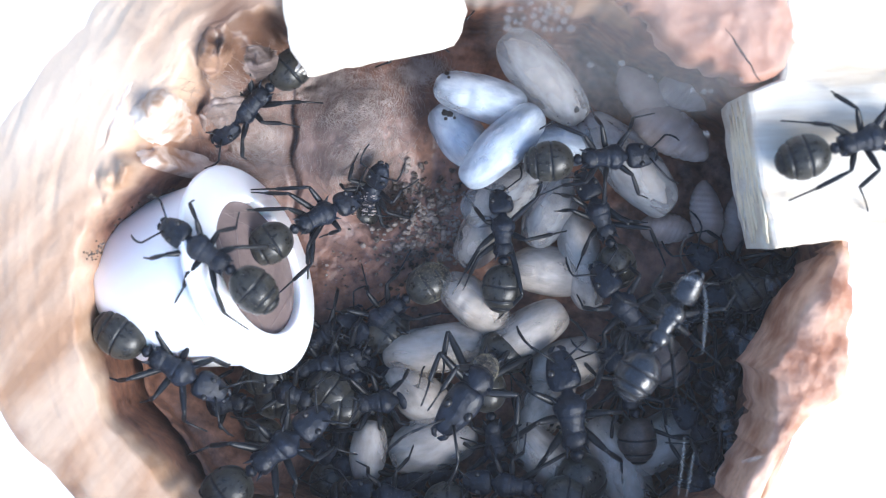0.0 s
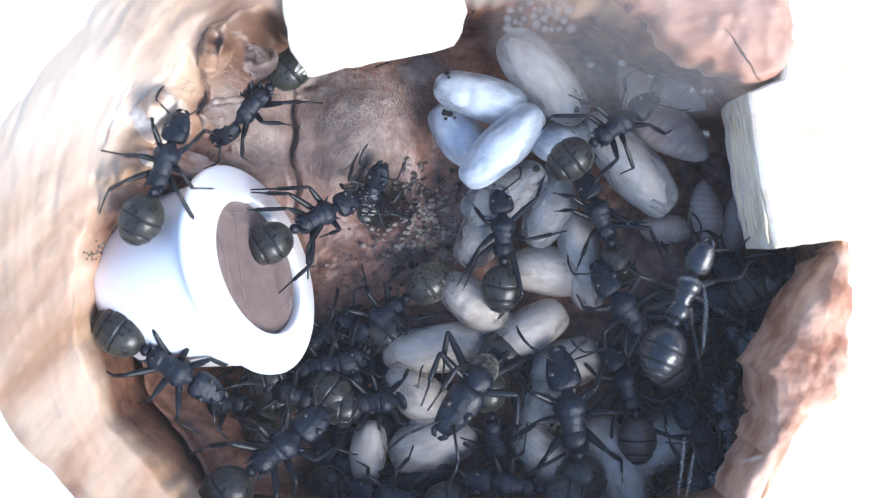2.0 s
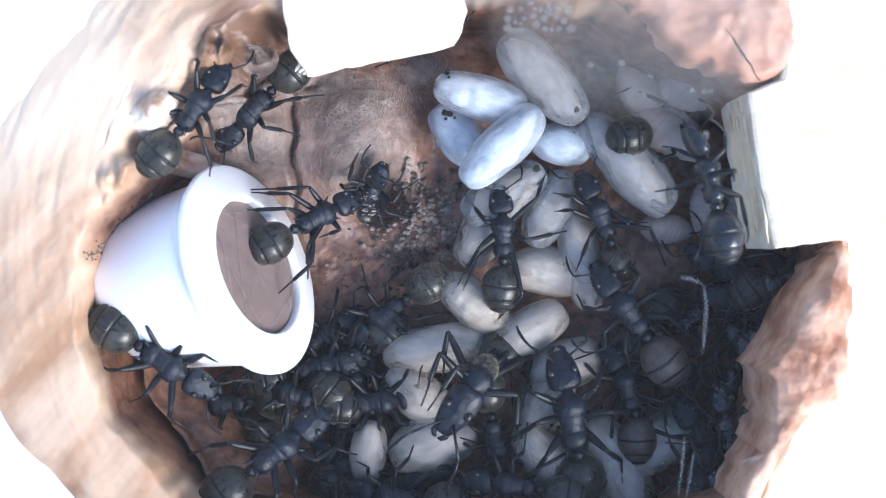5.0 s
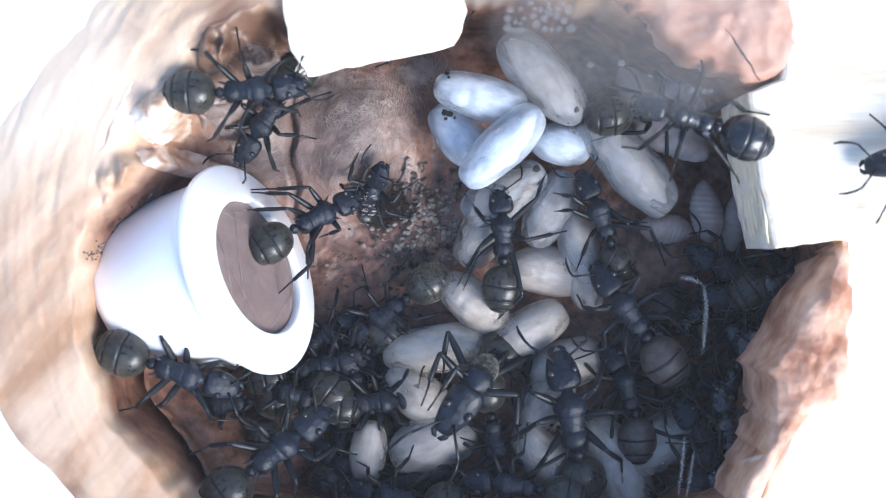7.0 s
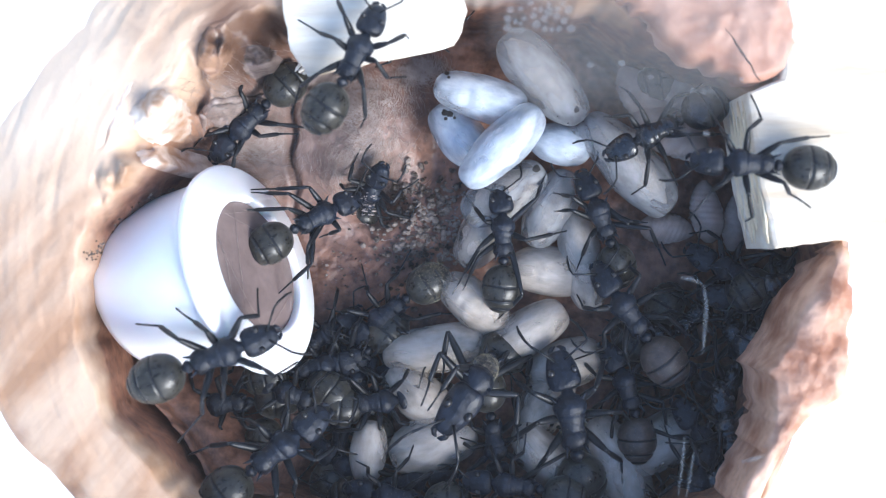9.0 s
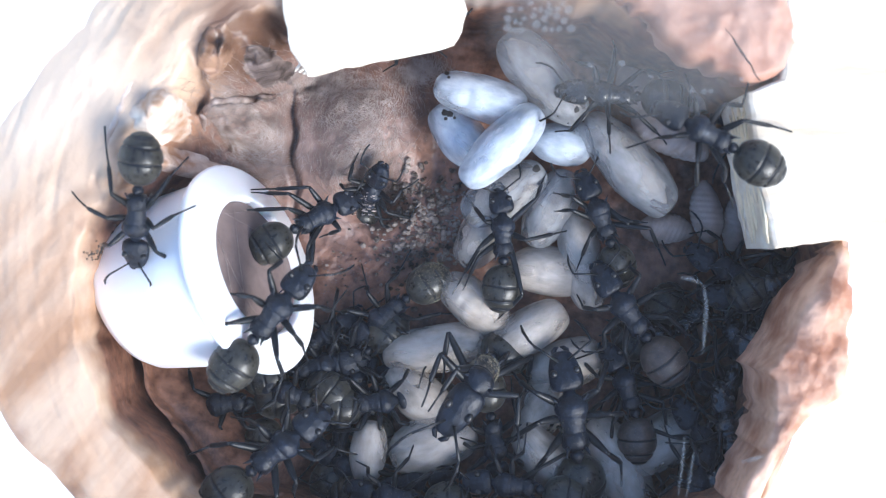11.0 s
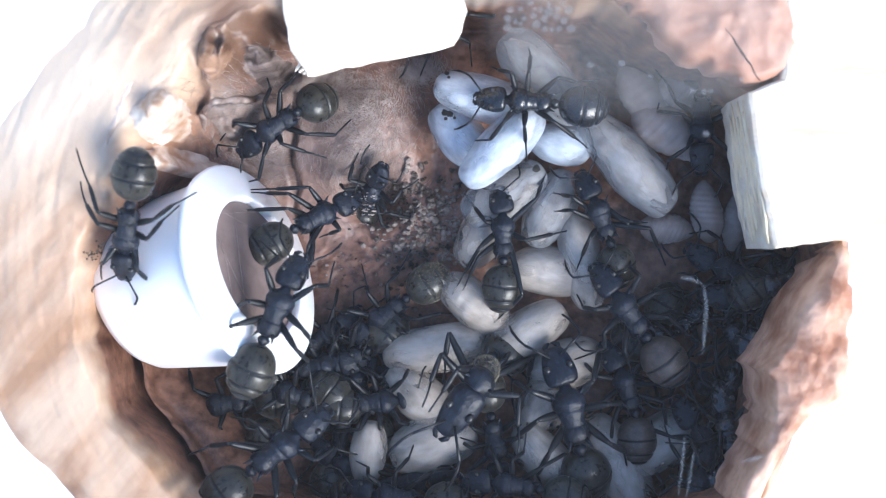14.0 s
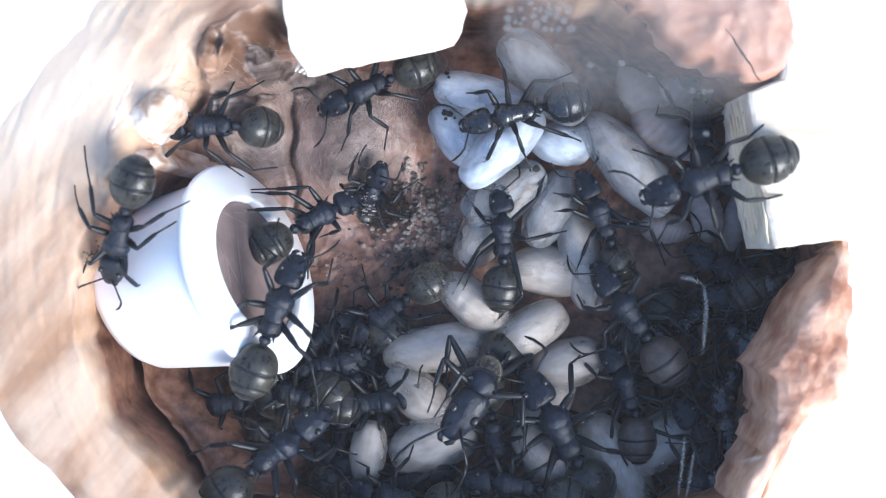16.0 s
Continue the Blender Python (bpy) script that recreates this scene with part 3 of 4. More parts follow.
def gaster_mesh():
    """Overlapping segments, each a little step over the next."""
    bm = bmesh.new()
    prof = []
    n = 60
    for i in range(n + 1):
        u = i / n
        r = 1.40 * max(math.sin(math.pi * min(max(u, 0.004), 0.996)), 0.02) ** 0.39 * (1.03 - 0.10 * u)
        for edge in (0.43, 0.73, 0.90):
            d = (u - edge) / 0.024
            r -= 0.10 * math.exp(-d * d)
        prof.append((-3.3 * u, r))
    lathe(bm, prof, 28, (1.0, 0.88))
    for f in bm.faces:
        u = -f.calc_center_median().x / 3.3
        f.material_index = 1 if min(abs(u - e) for e in (0.43, 0.73, 0.90)) < 0.026 else 0
    me = finish(bm, GASTER, "gaster")
    me.materials.append(LIMB)
    return me


def bristle_mesh(count, seed, length):
    rnd = random.Random(seed)
    bm = bmesh.new()
    for _ in range(count):
        u = rnd.uniform(0.08, 0.97)
        a = rnd.uniform(-0.3, math.pi + 0.3)
        r = 1.36 * math.sin(math.pi * u) ** 0.44 * (1.04 - 0.12 * u)
        p = Vector((-3.3 * u, r * math.cos(a), r * 0.88 * math.sin(a)))
        d = Vector((-0.9, math.cos(a) * 0.8, math.sin(a) * 0.8)).normalized()
        e = p + d * length * rnd.uniform(0.5, 1.2)
        side = d.cross(Vector((rnd.uniform(-1, 1), rnd.uniform(-1, 1), rnd.uniform(-1, 1)))).normalized() * 0.010
        v = [bm.verts.new(p + side), bm.verts.new(p - side), bm.verts.new(p + d.cross(side) * 1.2), bm.verts.new(e)]
        bm.faces.new((v[0], v[1], v[3]))
        bm.faces.new((v[1], v[2], v[3]))
        bm.faces.new((v[2], v[0], v[3]))
    return finish(bm, HAIR, "bristles", False)


def eye_mesh():
    bm = bmesh.new()
    bmesh.ops.create_uvsphere(bm, u_segments=10, v_segments=7, radius=0.19)
    return finish(bm, EYE, "eye")


def mandible_mesh(s):
    bm = bmesh.new()
    tube(bm, [(0, 0, 0), (0.18, s * 0.03, -0.02), (0.32, -s * 0.1, -0.06), (0.38, -s * 0.26, -0.09)], [0.15, 0.15, 0.11, 0.04], 7)
    return finish(bm, CHITIN, "mandible")


HEAD, THORAX, PETIOLE, GAST, EYEBALL = head_mesh(), thorax_mesh(), petiole_mesh(), gaster_mesh(), eye_mesh()
GLOSSY = {}
for me in (HEAD, THORAX, PETIOLE, GAST):
    GLOSSY[me.name.split(".")[0]] = me.copy()
    GLOSSY[me.name.split(".")[0]].materials[0] = SHINY
BROWN_GAST = GAST.copy()
BROWN_GAST.materials[0] = BROWNISH
JAW = {1: mandible_mesh(1), -1: mandible_mesh(-1)}
DOWN = [bristle_mesh(110, k, 0.13) for k in range(3)]
SHAGGY = bristle_mesh(950, 9, 0.22)

# hip, knee, ankle and foot of the three legs on one side (x forward, y left, z up)
LEGS = [((0.85, 0.45, -0.2), (1.75, 1.55, 0.65), (2.35, 2.05, -0.45), (3.25, 2.35, -1.25)),
        ((0.2, 0.5, -0.25), (0.15, 1.75, 0.75), (-0.45, 2.65, -0.35), (-0.65, 3.5, -1.25)),
        ((-0.5, 0.45, -0.2), (-1.5, 1.65, 0.95), (-2.8, 2.15, -0.3), (-4.0, 2.4, -1.25))]


def leg(ob, hip, knee, ankle, foot):
    h, k, a, f = Vector(hip), Vector(knee), Vector(ankle), Vector(foot)
    bm = bmesh.new()
    m = (k - h)
    tube(bm, [(0, 0, 0), m * 0.12, m * 0.3, m * 0.6, m * 0.9, m], [0.2, 0.2, 0.21, 0.2, 0.14, 0.11], 8)
    up = part("leg", bm, LIMB, ob, place=mm(*h))
    bm = bmesh.new()
    m = a - k
    tube(bm, [(0, 0, 0), m * 0.1, m * 0.5, m * 0.9, m], [0.09, 0.12, 0.15, 0.14, 0.10], 8)
    part("tibia", bm, LIMB, up, place=mm(*(k - h)))
    bm = bmesh.new()
    m = f - a
    bow = Vector((0, 0, 0.12))
    tube(bm, [(0, 0, 0), m * 0.35 + bow, m * 0.7 + bow, m, m * 1.05 + Vector((0, 0, -0.04))], [0.075, 0.06, 0.055, 0.06, 0.03], 6)
    part("tarsus", bm, LIMB, up, place=mm(*(a - h)))
    return up


def ant(at, heading, head_bend=0, tail_bend=0, size=1.0, label="black ant with a grey downy gaster", feet=(), seed=0, roll=0, pitch=0, shaggy=False, tail_dip=0, spread=1.0, head_dip=0, antennae=1, head_size=1.0, glossy=False, mane=False, brown=False):
    """An ant whose thorax centre is at the point at (mm), heading in degrees from +x; feet: knee and foot (x, y) in its own space, in the order left front, middle, hind, then right."""
    rnd = random.Random(seed)
    ob = thing("ant", label, "ant", "ants of the colony", place=mm(*at, roll, pitch, heading))
    size *= 0.92
    ob.scale = (size, size, size)
    part("thorax", THORAX, CHITIN, ob)
    part("petiole", PETIOLE, CHITIN, ob, place=mm(-1.72, 0, 0.05))
    neck = mm(1.42, 0, 0.05, 0, 14 + head_dip, head_bend)
    hd = part("head", HEAD, CHITIN, ob, place=neck @ mm(1.12 * head_size, 0, 0))
    hd.scale = (head_size, head_size, head_size)
    for s in (1, -1):
        part("eye", EYEBALL, EYE, hd, place=mm(-0.1, s * 0.58, 0.34))
        part("mandible", JAW[s], CHITIN, hd, place=mm(0.88, s * 0.3, -0.18))
        if antennae:
            a0 = Vector((0.45, s * 0.25, 0.35))
            w = rnd.uniform(-0.5, 0.5)
            a1 = a0 + Vector((0.75 + 0.5 * w, s * (1.15 - 0.5 * w), 0.5))
            a2 = a1 + Vector((1.3, s * rnd.uniform(-0.5, 0.6), -0.7 + rnd.uniform(-0.3, 0.2)))
            bm = bmesh.new()
            tube(bm, [(0, 0, 0), (a1 - a0) * 0.5, a1 - a0], [0.06, 0.06, 0.07], 6)
            part("antenna", bm, LIMB, hd, place=mm(*a0))
            bm = bmesh.new()
            m = a2 - a1
            tube(bm, [(0, 0, 0), m * 0.3 + Vector((0, s * 0.1, 0.05)), m * 0.7 + Vector((0, s * 0.1, 0.05)), m], [0.06, 0.07, 0.08, 0.05], 6)
            part("antenna_tip", bm, LIMB, hd, place=mm(*a1))
    g = part("gaster", BROWN_GAST if brown else GAST, GASTER, ob, place=mm(-1.98, 0, 0.05, 0, -6 - tail_dip, tail_bend))
    part("bristles", SHAGGY if shaggy else DOWN[seed % 3], HAIR, g)
    fuzz = part("bristles", DOWN[(seed + 1) % 3], HAIR, ob, place=mm(1.3, 0, 0.05))
    fuzz.scale = (0.86, 0.54, 0.7)
    if mane:
        tuft = part("bristles", SHAGGY, HAIR, ob, "golden bristles", place=mm(0.7, 0, 0.15))
        tuft.scale = (0.62, 0.55, 0.62)
    if glossy:
        for o in ob.children_recursive:
            if o.data in (HEAD, THORAX, PETIOLE, GAST):
                o.data = GLOSSY[o.data.name.split(".")[0]]
    n = 0
    for s in (1, -1):
        for hip, knee, ankle, foot in LEGS:
            spec = feet[n] if n < len(feet) else None
            h = Vector((hip[0], s * hip[1], hip[2]))
            if spec:
                k = Vector((spec[0] / size, spec[1] / size, knee[2]))
                f = Vector((spec[2] / size, spec[3] / size, foot[2]))
                a = k.lerp(f, 0.52) + Vector((0, 0, -0.1))
            else:
                j = lambda q: Vector((rnd.uniform(-q, q), rnd.uniform(-q, q), 0))
                k = Vector((knee[0], s * knee[1] * spread, knee[2])) + j(0.3)
                a = Vector((ankle[0], s * ankle[1] * spread, ankle[2])) + j(0.5)
                f = Vector((foot[0], s * foot[1] * spread, foot[2])) + j(0.7)
            leg(ob, h, k, a, f)
            n += 1
    return ob


# resting ants in the open
resting = []
resting += [ant((3.76, 0.82, 3.6), 91, 6, -6, seed=1, label="black ant standing on pale cocoons, grey banded gaster",
    feet=[(0.9, 1.1, 2.7, 2.3), (-0.7, 1.5, -3.6, 3.2), (-1.3, 1.6, -3.5, 2.6), (2.3, -2.1, 4.1, -2.9), (-0.3, -1.4, 0.4, -4.8), (-3.7, -1.1, -5.6, 0.7)])]
resting += [ant((-7.78, 1.94, 5.2), 29, -3, 3, seed=2, pitch=16, label="black ant with an olive banded gaster resting on the woody mound",
    feet=[(0.4, 1.8, -2.8, 3.6), (-0.9, 2.0, -2.9, 3.5), (-1.4, 1.2, -4.6, 3.1), (0.8, -1.4, -0.2, -1.1), (-1.5, -1.4, -2.1, -3.0), (-1.8, -2.4, -4.3, -3.0)])]
resting += [ant((9.88, 1.87, 4), 111, 3, -3, seed=3, tail_dip=22, label="black ant crouching over pale cocoons",
    feet=[(2.0, 1.3, 2.6, 2.1), (1.2, 1.6, 1.5, 2.5), (-0.8, 1.2, -2.6, 2.6), (-0.9, -1.4, -0.3, -1.4), (-0.8, -1.6, -1.3, -2.8), (-1.6, -2.5, -4.2, -2.9)])]
resting += [ant((-3.63, -4.14, 1.8), -143, 3, -3, seed=4, shaggy=True, label="dark ant with a pale-haired gaster beside the cocoons")]
big = ant((2.28, -7.75, 5.4), -126, 0, -22, seed=5, size=1.3, pitch=-58, head_dip=50, head_size=1.2, mane=True, label="large black ant with golden hairs on its back",
    feet=[(0.4, 2.5, 2.0, 4.4), (-3.1, 0.7, -4.1, 3.5), (-3.4, 2.1, -3.7, 3.2), (1.6, -2.9, 3.8, -2.0), (-0.5, -3.2, 0.8, -1.7), (2.3, -1.6, 3.8, -1.5)])
for o in big.children:
    if o.name.startswith("head"):
        o.scale = (1.42, 1.08, 1.2)
busy = ant((7.95, -10.6, 4.8), 99, 4, 1, seed=6, size=1.36, tail_dip=34, label="black ant leaning over a cocoon")
resting += [ant((11.49, -4.00, 5), 126, -2, 2, seed=7, size=1.12, brown=True, label="black ant with a brownish gaster in the crowd")]
resting += [ant((-4.27, -9.73, 2.6), 6, 10, -43, seed=8)]
resting += [ant((-10.0, -12.1, 7.2), 38, 0, 4, seed=9, size=1.2, label="black ant with an olive gaster and pale-haired head")]
resting += [ant((-13.94, -9.95, 1.8), -175, 0, -0, seed=10)]
resting += [ant((3.24, -12.09, 3.2), -82, -2, 2, seed=11)]
resting += [ant((11.56, -8.83, 3.6), 108, 16, -16, seed=12, brown=True, label="black ant with a brownish gaster in the crowd")]
resting += [ant((-2.96, -15.45, 4.2), 173, -3, 3, seed=13)]
resting += [ant((4.39, -14.59, 5), 172, 8, -8, seed=14)]
resting += [ant((18.21, -1.38, 4), -195, -21, 21, seed=15)]
resting += [ant((-4.75, 3.45, 0.9), 62, 0, 0, seed=16, size=0.95, pitch=-58, spread=1.1, label="dark ant standing head up in a small hollow")]
# the crowd in the shade
for i, (u, h) in enumerate([((18.45, -5.68, 3), 100), ((16.15, -4.31, 2), 40), ((19.26, -3.49, 4), 160), ((17.97, -8.84, 3.5), 250), ((17.10, -13.89, 5), 230),
                            ((16.44, -12.31, 4), 120), ((14.16, -16.13, 2.6), 20), ((17.62, -11.46, 5), 100), ((14.99, -7.53, 2.4), 330), ((-8.11, -7.57, 2), 10),
                            ((-11.08, -9.07, 1.5), 80), ((15.70, -14.94, 5), 80), ((20.75, -2.05, 5), 200), ((-9.49, -9.31, 2.6), 160), ((21.94, -1.02, 4.5), 20), ((23.45, -0.50, 3), 200), ((-6.3, -7.2, 1.5), 205), ((-5.4, -9.0, 1.2), 118), ((-7.8, -5.7, 1.2), 32), ((-6.6, -11.9, 1.5), 84), ((-3.0, -8.3, 1.0), 160), ((12.9, -6.6, 1.6), 250), ((9.4, -12.2, 1.4), 20), ((-2.4, -14.9, 2.2), 15), ((-5.9, -14.2, 2.0), 150)]):
    ant(u, h, (i * 37) % 40 - 20, (i * 53) % 50 - 25, 0.95 + 0.02 * (i % 6), label="black ant crowded among others in the shade", seed=30 + i, glossy=u[0] > 14 and i % 3 < 2)


# ---- brood ----
def cocoon(at, length, width, heading, seed=0, label="pale silk cocoon lying in the brood heap", tilt=0, spot=1, silk=None, marks=()):
    rnd = random.Random(seed)
    ob = thing("cocoon", label, "cocoon", "cocoons of the brood heap", place=mm(*at, 0 if marks else rnd.uniform(0, 360), tilt, heading))
    bm = bmesh.new()
    off = rnd.uniform(0, 50)
    def shape(p):
        w = 1 + 0.10 * noise.noise(Vector((p.x * 0.45 + off, p.y * 0.45, p.z * 0.45))) + 0.035 * noise.noise(Vector((p.x * 0.7 + off, p.y * 1.6, p.z * 1.6)))
        return Vector((p.x, p.y * w, p.z * w + 0.03 * p.x * p.x * width / length))
    lathe(bm, egg(length / 2, width / 2, 30, 0.64, 0.07), 32, (1, 0.95), shape)
    case = part("silk_case", bm, silk or SILK, ob)
    # the pupa folded up inside: a head end, a waist and a broad tail
    bm = bmesh.new()
    prof = []
    for i in range(25):
        u = i / 24
        r = width * 0.40 * max(math.sin(math.pi * min(max(u, 0.006), 0.994)), 0.02) ** 0.6 * (1 - 0.13 * math.exp(-((u - 0.36) / 0.05) ** 2) - 0.06 * math.exp(-((u - 0.62) / 0.04) ** 2))
        prof.append(((u - 0.5) * length * 0.85, r))
    lathe(bm, prof, 24, (1, 0.93), lambda p: p * (1 + 0.16 * noise.noise(Vector((p.x * 0.9 + off, p.y * 1.3, p.z * 1.3)))))
    part("pupa", bm, BLUE_PUPA if silk is BLUISH else PUPA, ob, "pale pupa showing through the silk")
    for u, v, r0 in marks:
        # a dried stain that clings to the upper side of the case
        bm = bmesh.new()
        rings = []
        for k in range(4):
            ring = []
            for i in range(14):
                a = 2 * math.pi * i / 14
                q = r0 * (k + 0.01) / 3 * (1 + 0.35 * noise.noise(Vector((math.cos(a) * 2, math.sin(a) * 2, off + u))))
                x, y = u * length + q * math.cos(a), v * width + q * math.sin(a)
                e = min(max(2 * x / length, -0.995), 0.995)
                r = width / 2 * (1 - e * e) ** 0.32 * (1 + 0.07 * e)
                p = shape(Vector((x, y, 0.95 * math.sqrt(max(r * r - y * y, 0.01)))))
                ring.append(bm.verts.new(p + Vector((0, 0, 0.05 - 0.025 * k))))
            rings.append(ring)
        for a, b in zip(rings, rings[1:]):
            for i in range(14):
                bm.faces.new((a[i], b[i], b[(i + 1) % 14], a[(i + 1) % 14]))
        bm.faces.new(rings[0])
        part("dark_spot", bm, SILKSPOT, case, "dark dried spot")
    if spot:
        bm = bmesh.new()
        bmesh.ops.create_uvsphere(bm, u_segments=10, v_segments=6, radius=0.26)
        bmesh.ops.scale(bm, verts=bm.verts, vec=(0.35, 1, 1))
        part("dark_tip", bm, SILKSPOT, ob, "dark dried spot", place=mm(-length * 0.492, 0, 0))
    return ob


STAINS = {0: [(-0.40, 0.28, 0.2), (-0.37, 0.2, 0.14)], 1: [(-0.34, 0.08, 0.30), (-0.28, 0.14, 0.28), (-0.27, 0.0, 0.16), (-0.2, 0.16, 0.12)], 3: [(-0.4, 0.0, 0.22)], 6: [(-0.42, -0.1, 0.36)]}
for i, (p, l, w, h) in enumerate([((2.33, 9.49, 4), 168, 82, -15), ((1.01, 7.24, 2.4), 130, 82, -48), ((3.62, 6.30, 5), 188, 84, 45), ((6.26, 10.66, 4.2), 205, 95, 132),
                                  ((11.66, 5.44, 3.4), 225, 100, -48), ((7.51, 6.68, 2.6), 110, 78, -8), ((3.95, 3.48, 2), 165, 92, 212), ((6.93, 2.58, 1.8), 150, 88, 60),
                                  ((6.59, -1.42, 1.6), 135, 92, -8), ((8.91, -0.69, 2), 180, 78, -77), ((1.96, -3.52, 1.8), 140, 82, -38), ((5.20, -5.45, 2.2), 170, 84, 33),
                                  ((-0.58, -6.40, 1.7), 185, 84, 8), ((7.85, -7.42, 1.7), 140, 92, 20), ((-0.68, -12.4, 1.9), 160, 105, 20), ((-4.75, -12.92, 2.5), 112, 66, 84),
                                  ((6.51, -13.26, 3), 150, 84, -50), ((10.98, -13.76, 2.2), 190, 104, -62), ((6.41, -10.15, 1.6), 150, 90, 60), ((2.41, 0.77, 1.2), 120, 84, 60), ((13.91, -12.35, 2), 170, 98, 30),
                                  ((-1.60, -9.44, 1.5), 140, 90, -40)]):
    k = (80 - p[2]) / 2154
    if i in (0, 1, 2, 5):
        cocoon(p, l * k, w * k, h, i, "bluish-white silk cocoon at the edge of the heap", silk=BLUISH, marks=STAINS.get(i, ()))
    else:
        cocoon(p, l * k, w * k, h, i, marks=STAINS.get(i, ()), silk=SHADED if i in (3, 4, 6, 7) else SILK)


def larva(at, length, width, heading, seed=0):
    ob = thing("larva", "translucent pinkish larva with faint rings, in the brood", "larva", "larvae of the brood", place=mm(*at, 0, 0, heading))
    bm = bmesh.new()
    prof = []
    n = 44
    for i in range(n + 1):
        u = i / n
        r = width / 2 * max(math.sin(math.pi * min(max(u, 0.01), 0.99)), 0.03) ** 0.5 * (1.1 - 0.3 * u) * (1 - 0.05 * abs(math.sin(u * math.pi * 11)) ** 6)
        prof.append(((u - 0.5) * length, r))
    lathe(bm, prof, 20, (1, 0.9), lambda p: p + Vector((0, 0.12 * width * math.sin(p.x / length * 3), 0)))
    part("body", bm, LARVA, ob)
    return ob


for i, (p, l, w, h) in enumerate([((13.25, 12.53, 2), 105, 70, 10), ((13.05, 8.97, 3.4), 170, 78, -60), ((15.24, 9.76, 3.9), 100, 80, -40), ((14.3, 7.3, 3.6), 155, 92, -45),
                                  ((16.79, 2.38, 2.4), 110, 64, 86), ((18.75, 1.84, 2.2), 110, 52, 72), ((14.38, 1.31, 1.8), 95, 62, -20), ((14.05, 11.32, 1.6), 110, 70, -80)]):
    k = (80 - p[2]) / 2154
    larva(p, l * k, w * k, h, i)


# ---- crumbs ----
def crumbs():
    rnd = random.Random(5)
    bm = bmesh.new()
    for i in range(620):
        x, y = -1.08 + rnd.gauss(0, 1.7), 1.52 + rnd.gauss(0, 2.0)
        r = 0.08 + 0.22 * rnd.random() ** 1.6
        m = Matrix.Translation((x, y, floor_z(x, y) + r * 0.6)) @ Euler((rnd.uniform(0, 6), rnd.uniform(0, 6), 0)).to_matrix().to_4x4() @ Matrix.Diagonal((r, r * rnd.uniform(0.6, 1), r * rnd.uniform(0.5, 1), 1))
        bmesh.ops.create_icosphere(bm, subdivisions=1, radius=1, matrix=m)
    # scattered specks on the open floor
    for i in range(90):
        x, y = -6.4 + rnd.gauss(0, 1.5), -1.0 + rnd.gauss(0, 1.3)
        r = 0.03 + 0.08 * rnd.random() ** 2
        m = Matrix.Translation((x, y, hollow_z(x, y) + r * 0.5)) @ Euler((rnd.uniform(0, 6), rnd.uniform(0, 6), 0)).to_matrix().to_4x4() @ Matrix.Diagonal((r * rnd.uniform(1, 2.2), r, r * 0.6, 1))
        bmesh.ops.create_icosphere(bm, subdivisions=1, radius=1, matrix=m)
    # chewed bits along the wall beside the tube
    (ax, ay), (bx, by) = (-20.4, -0.5), (-16.3, 3.7)
    for i in range(280):
        u = rnd.random()
        x, y = ax + (bx - ax) * u + rnd.gauss(0, 0.16) - 0.2 * math.sin(u * 3.1), ay + (by - ay) * u + rnd.gauss(0, 0.16) + 0.3 * math.sin(u * 3.1)
        r = 0.05 + 0.10 * rnd.random() ** 1.6
        m = Matrix.Translation((x, y, hollow_z(x, y) + r * 0.5)) @ Euler((rnd.uniform(0, 6), rnd.uniform(0, 6), 0)).to_matrix().to_4x4() @ Matrix.Diagonal((r, r * rnd.uniform(0.6, 1), r * rnd.uniform(0.5, 1), 1))
        bmesh.ops.create_icosphere(bm, subdivisions=1, radius=1, matrix=m)
    tagged(new("crumbs", finish(bm, CRUMB, "crumbs", False)), "loose brown and beige crumbs on the floor", "crumbs", kind="stuff")


crumbs()


def fluff():
    """Pale shreds that an ant holds in its jaws."""
    rnd = random.Random(14)
    bm = bmesh.new()
    for i in range(34):
        x, y, z, r = -4.85 + rnd.gauss(0, 0.32), 2.75 + rnd.gauss(0, 0.5), 4.5 + rnd.gauss(0, 0.2), rnd.uniform(0.04, 0.10)
        m = Matrix.Translation((x, y, z)) @ Euler((rnd.uniform(0, 6), rnd.uniform(0, 6), 0)).to_matrix().to_4x4() @ Matrix.Diagonal((r * rnd.uniform(1, 2.4), r * 0.6, r * 0.5, 1))
        bmesh.ops.create_icosphere(bm, subdivisions=1, radius=1, matrix=m)
    tagged(new("shreds", finish(bm, FIBRE, "shreds", False)), "pale shreds held in the jaws of an ant", "shreds", kind="stuff")


fluff()


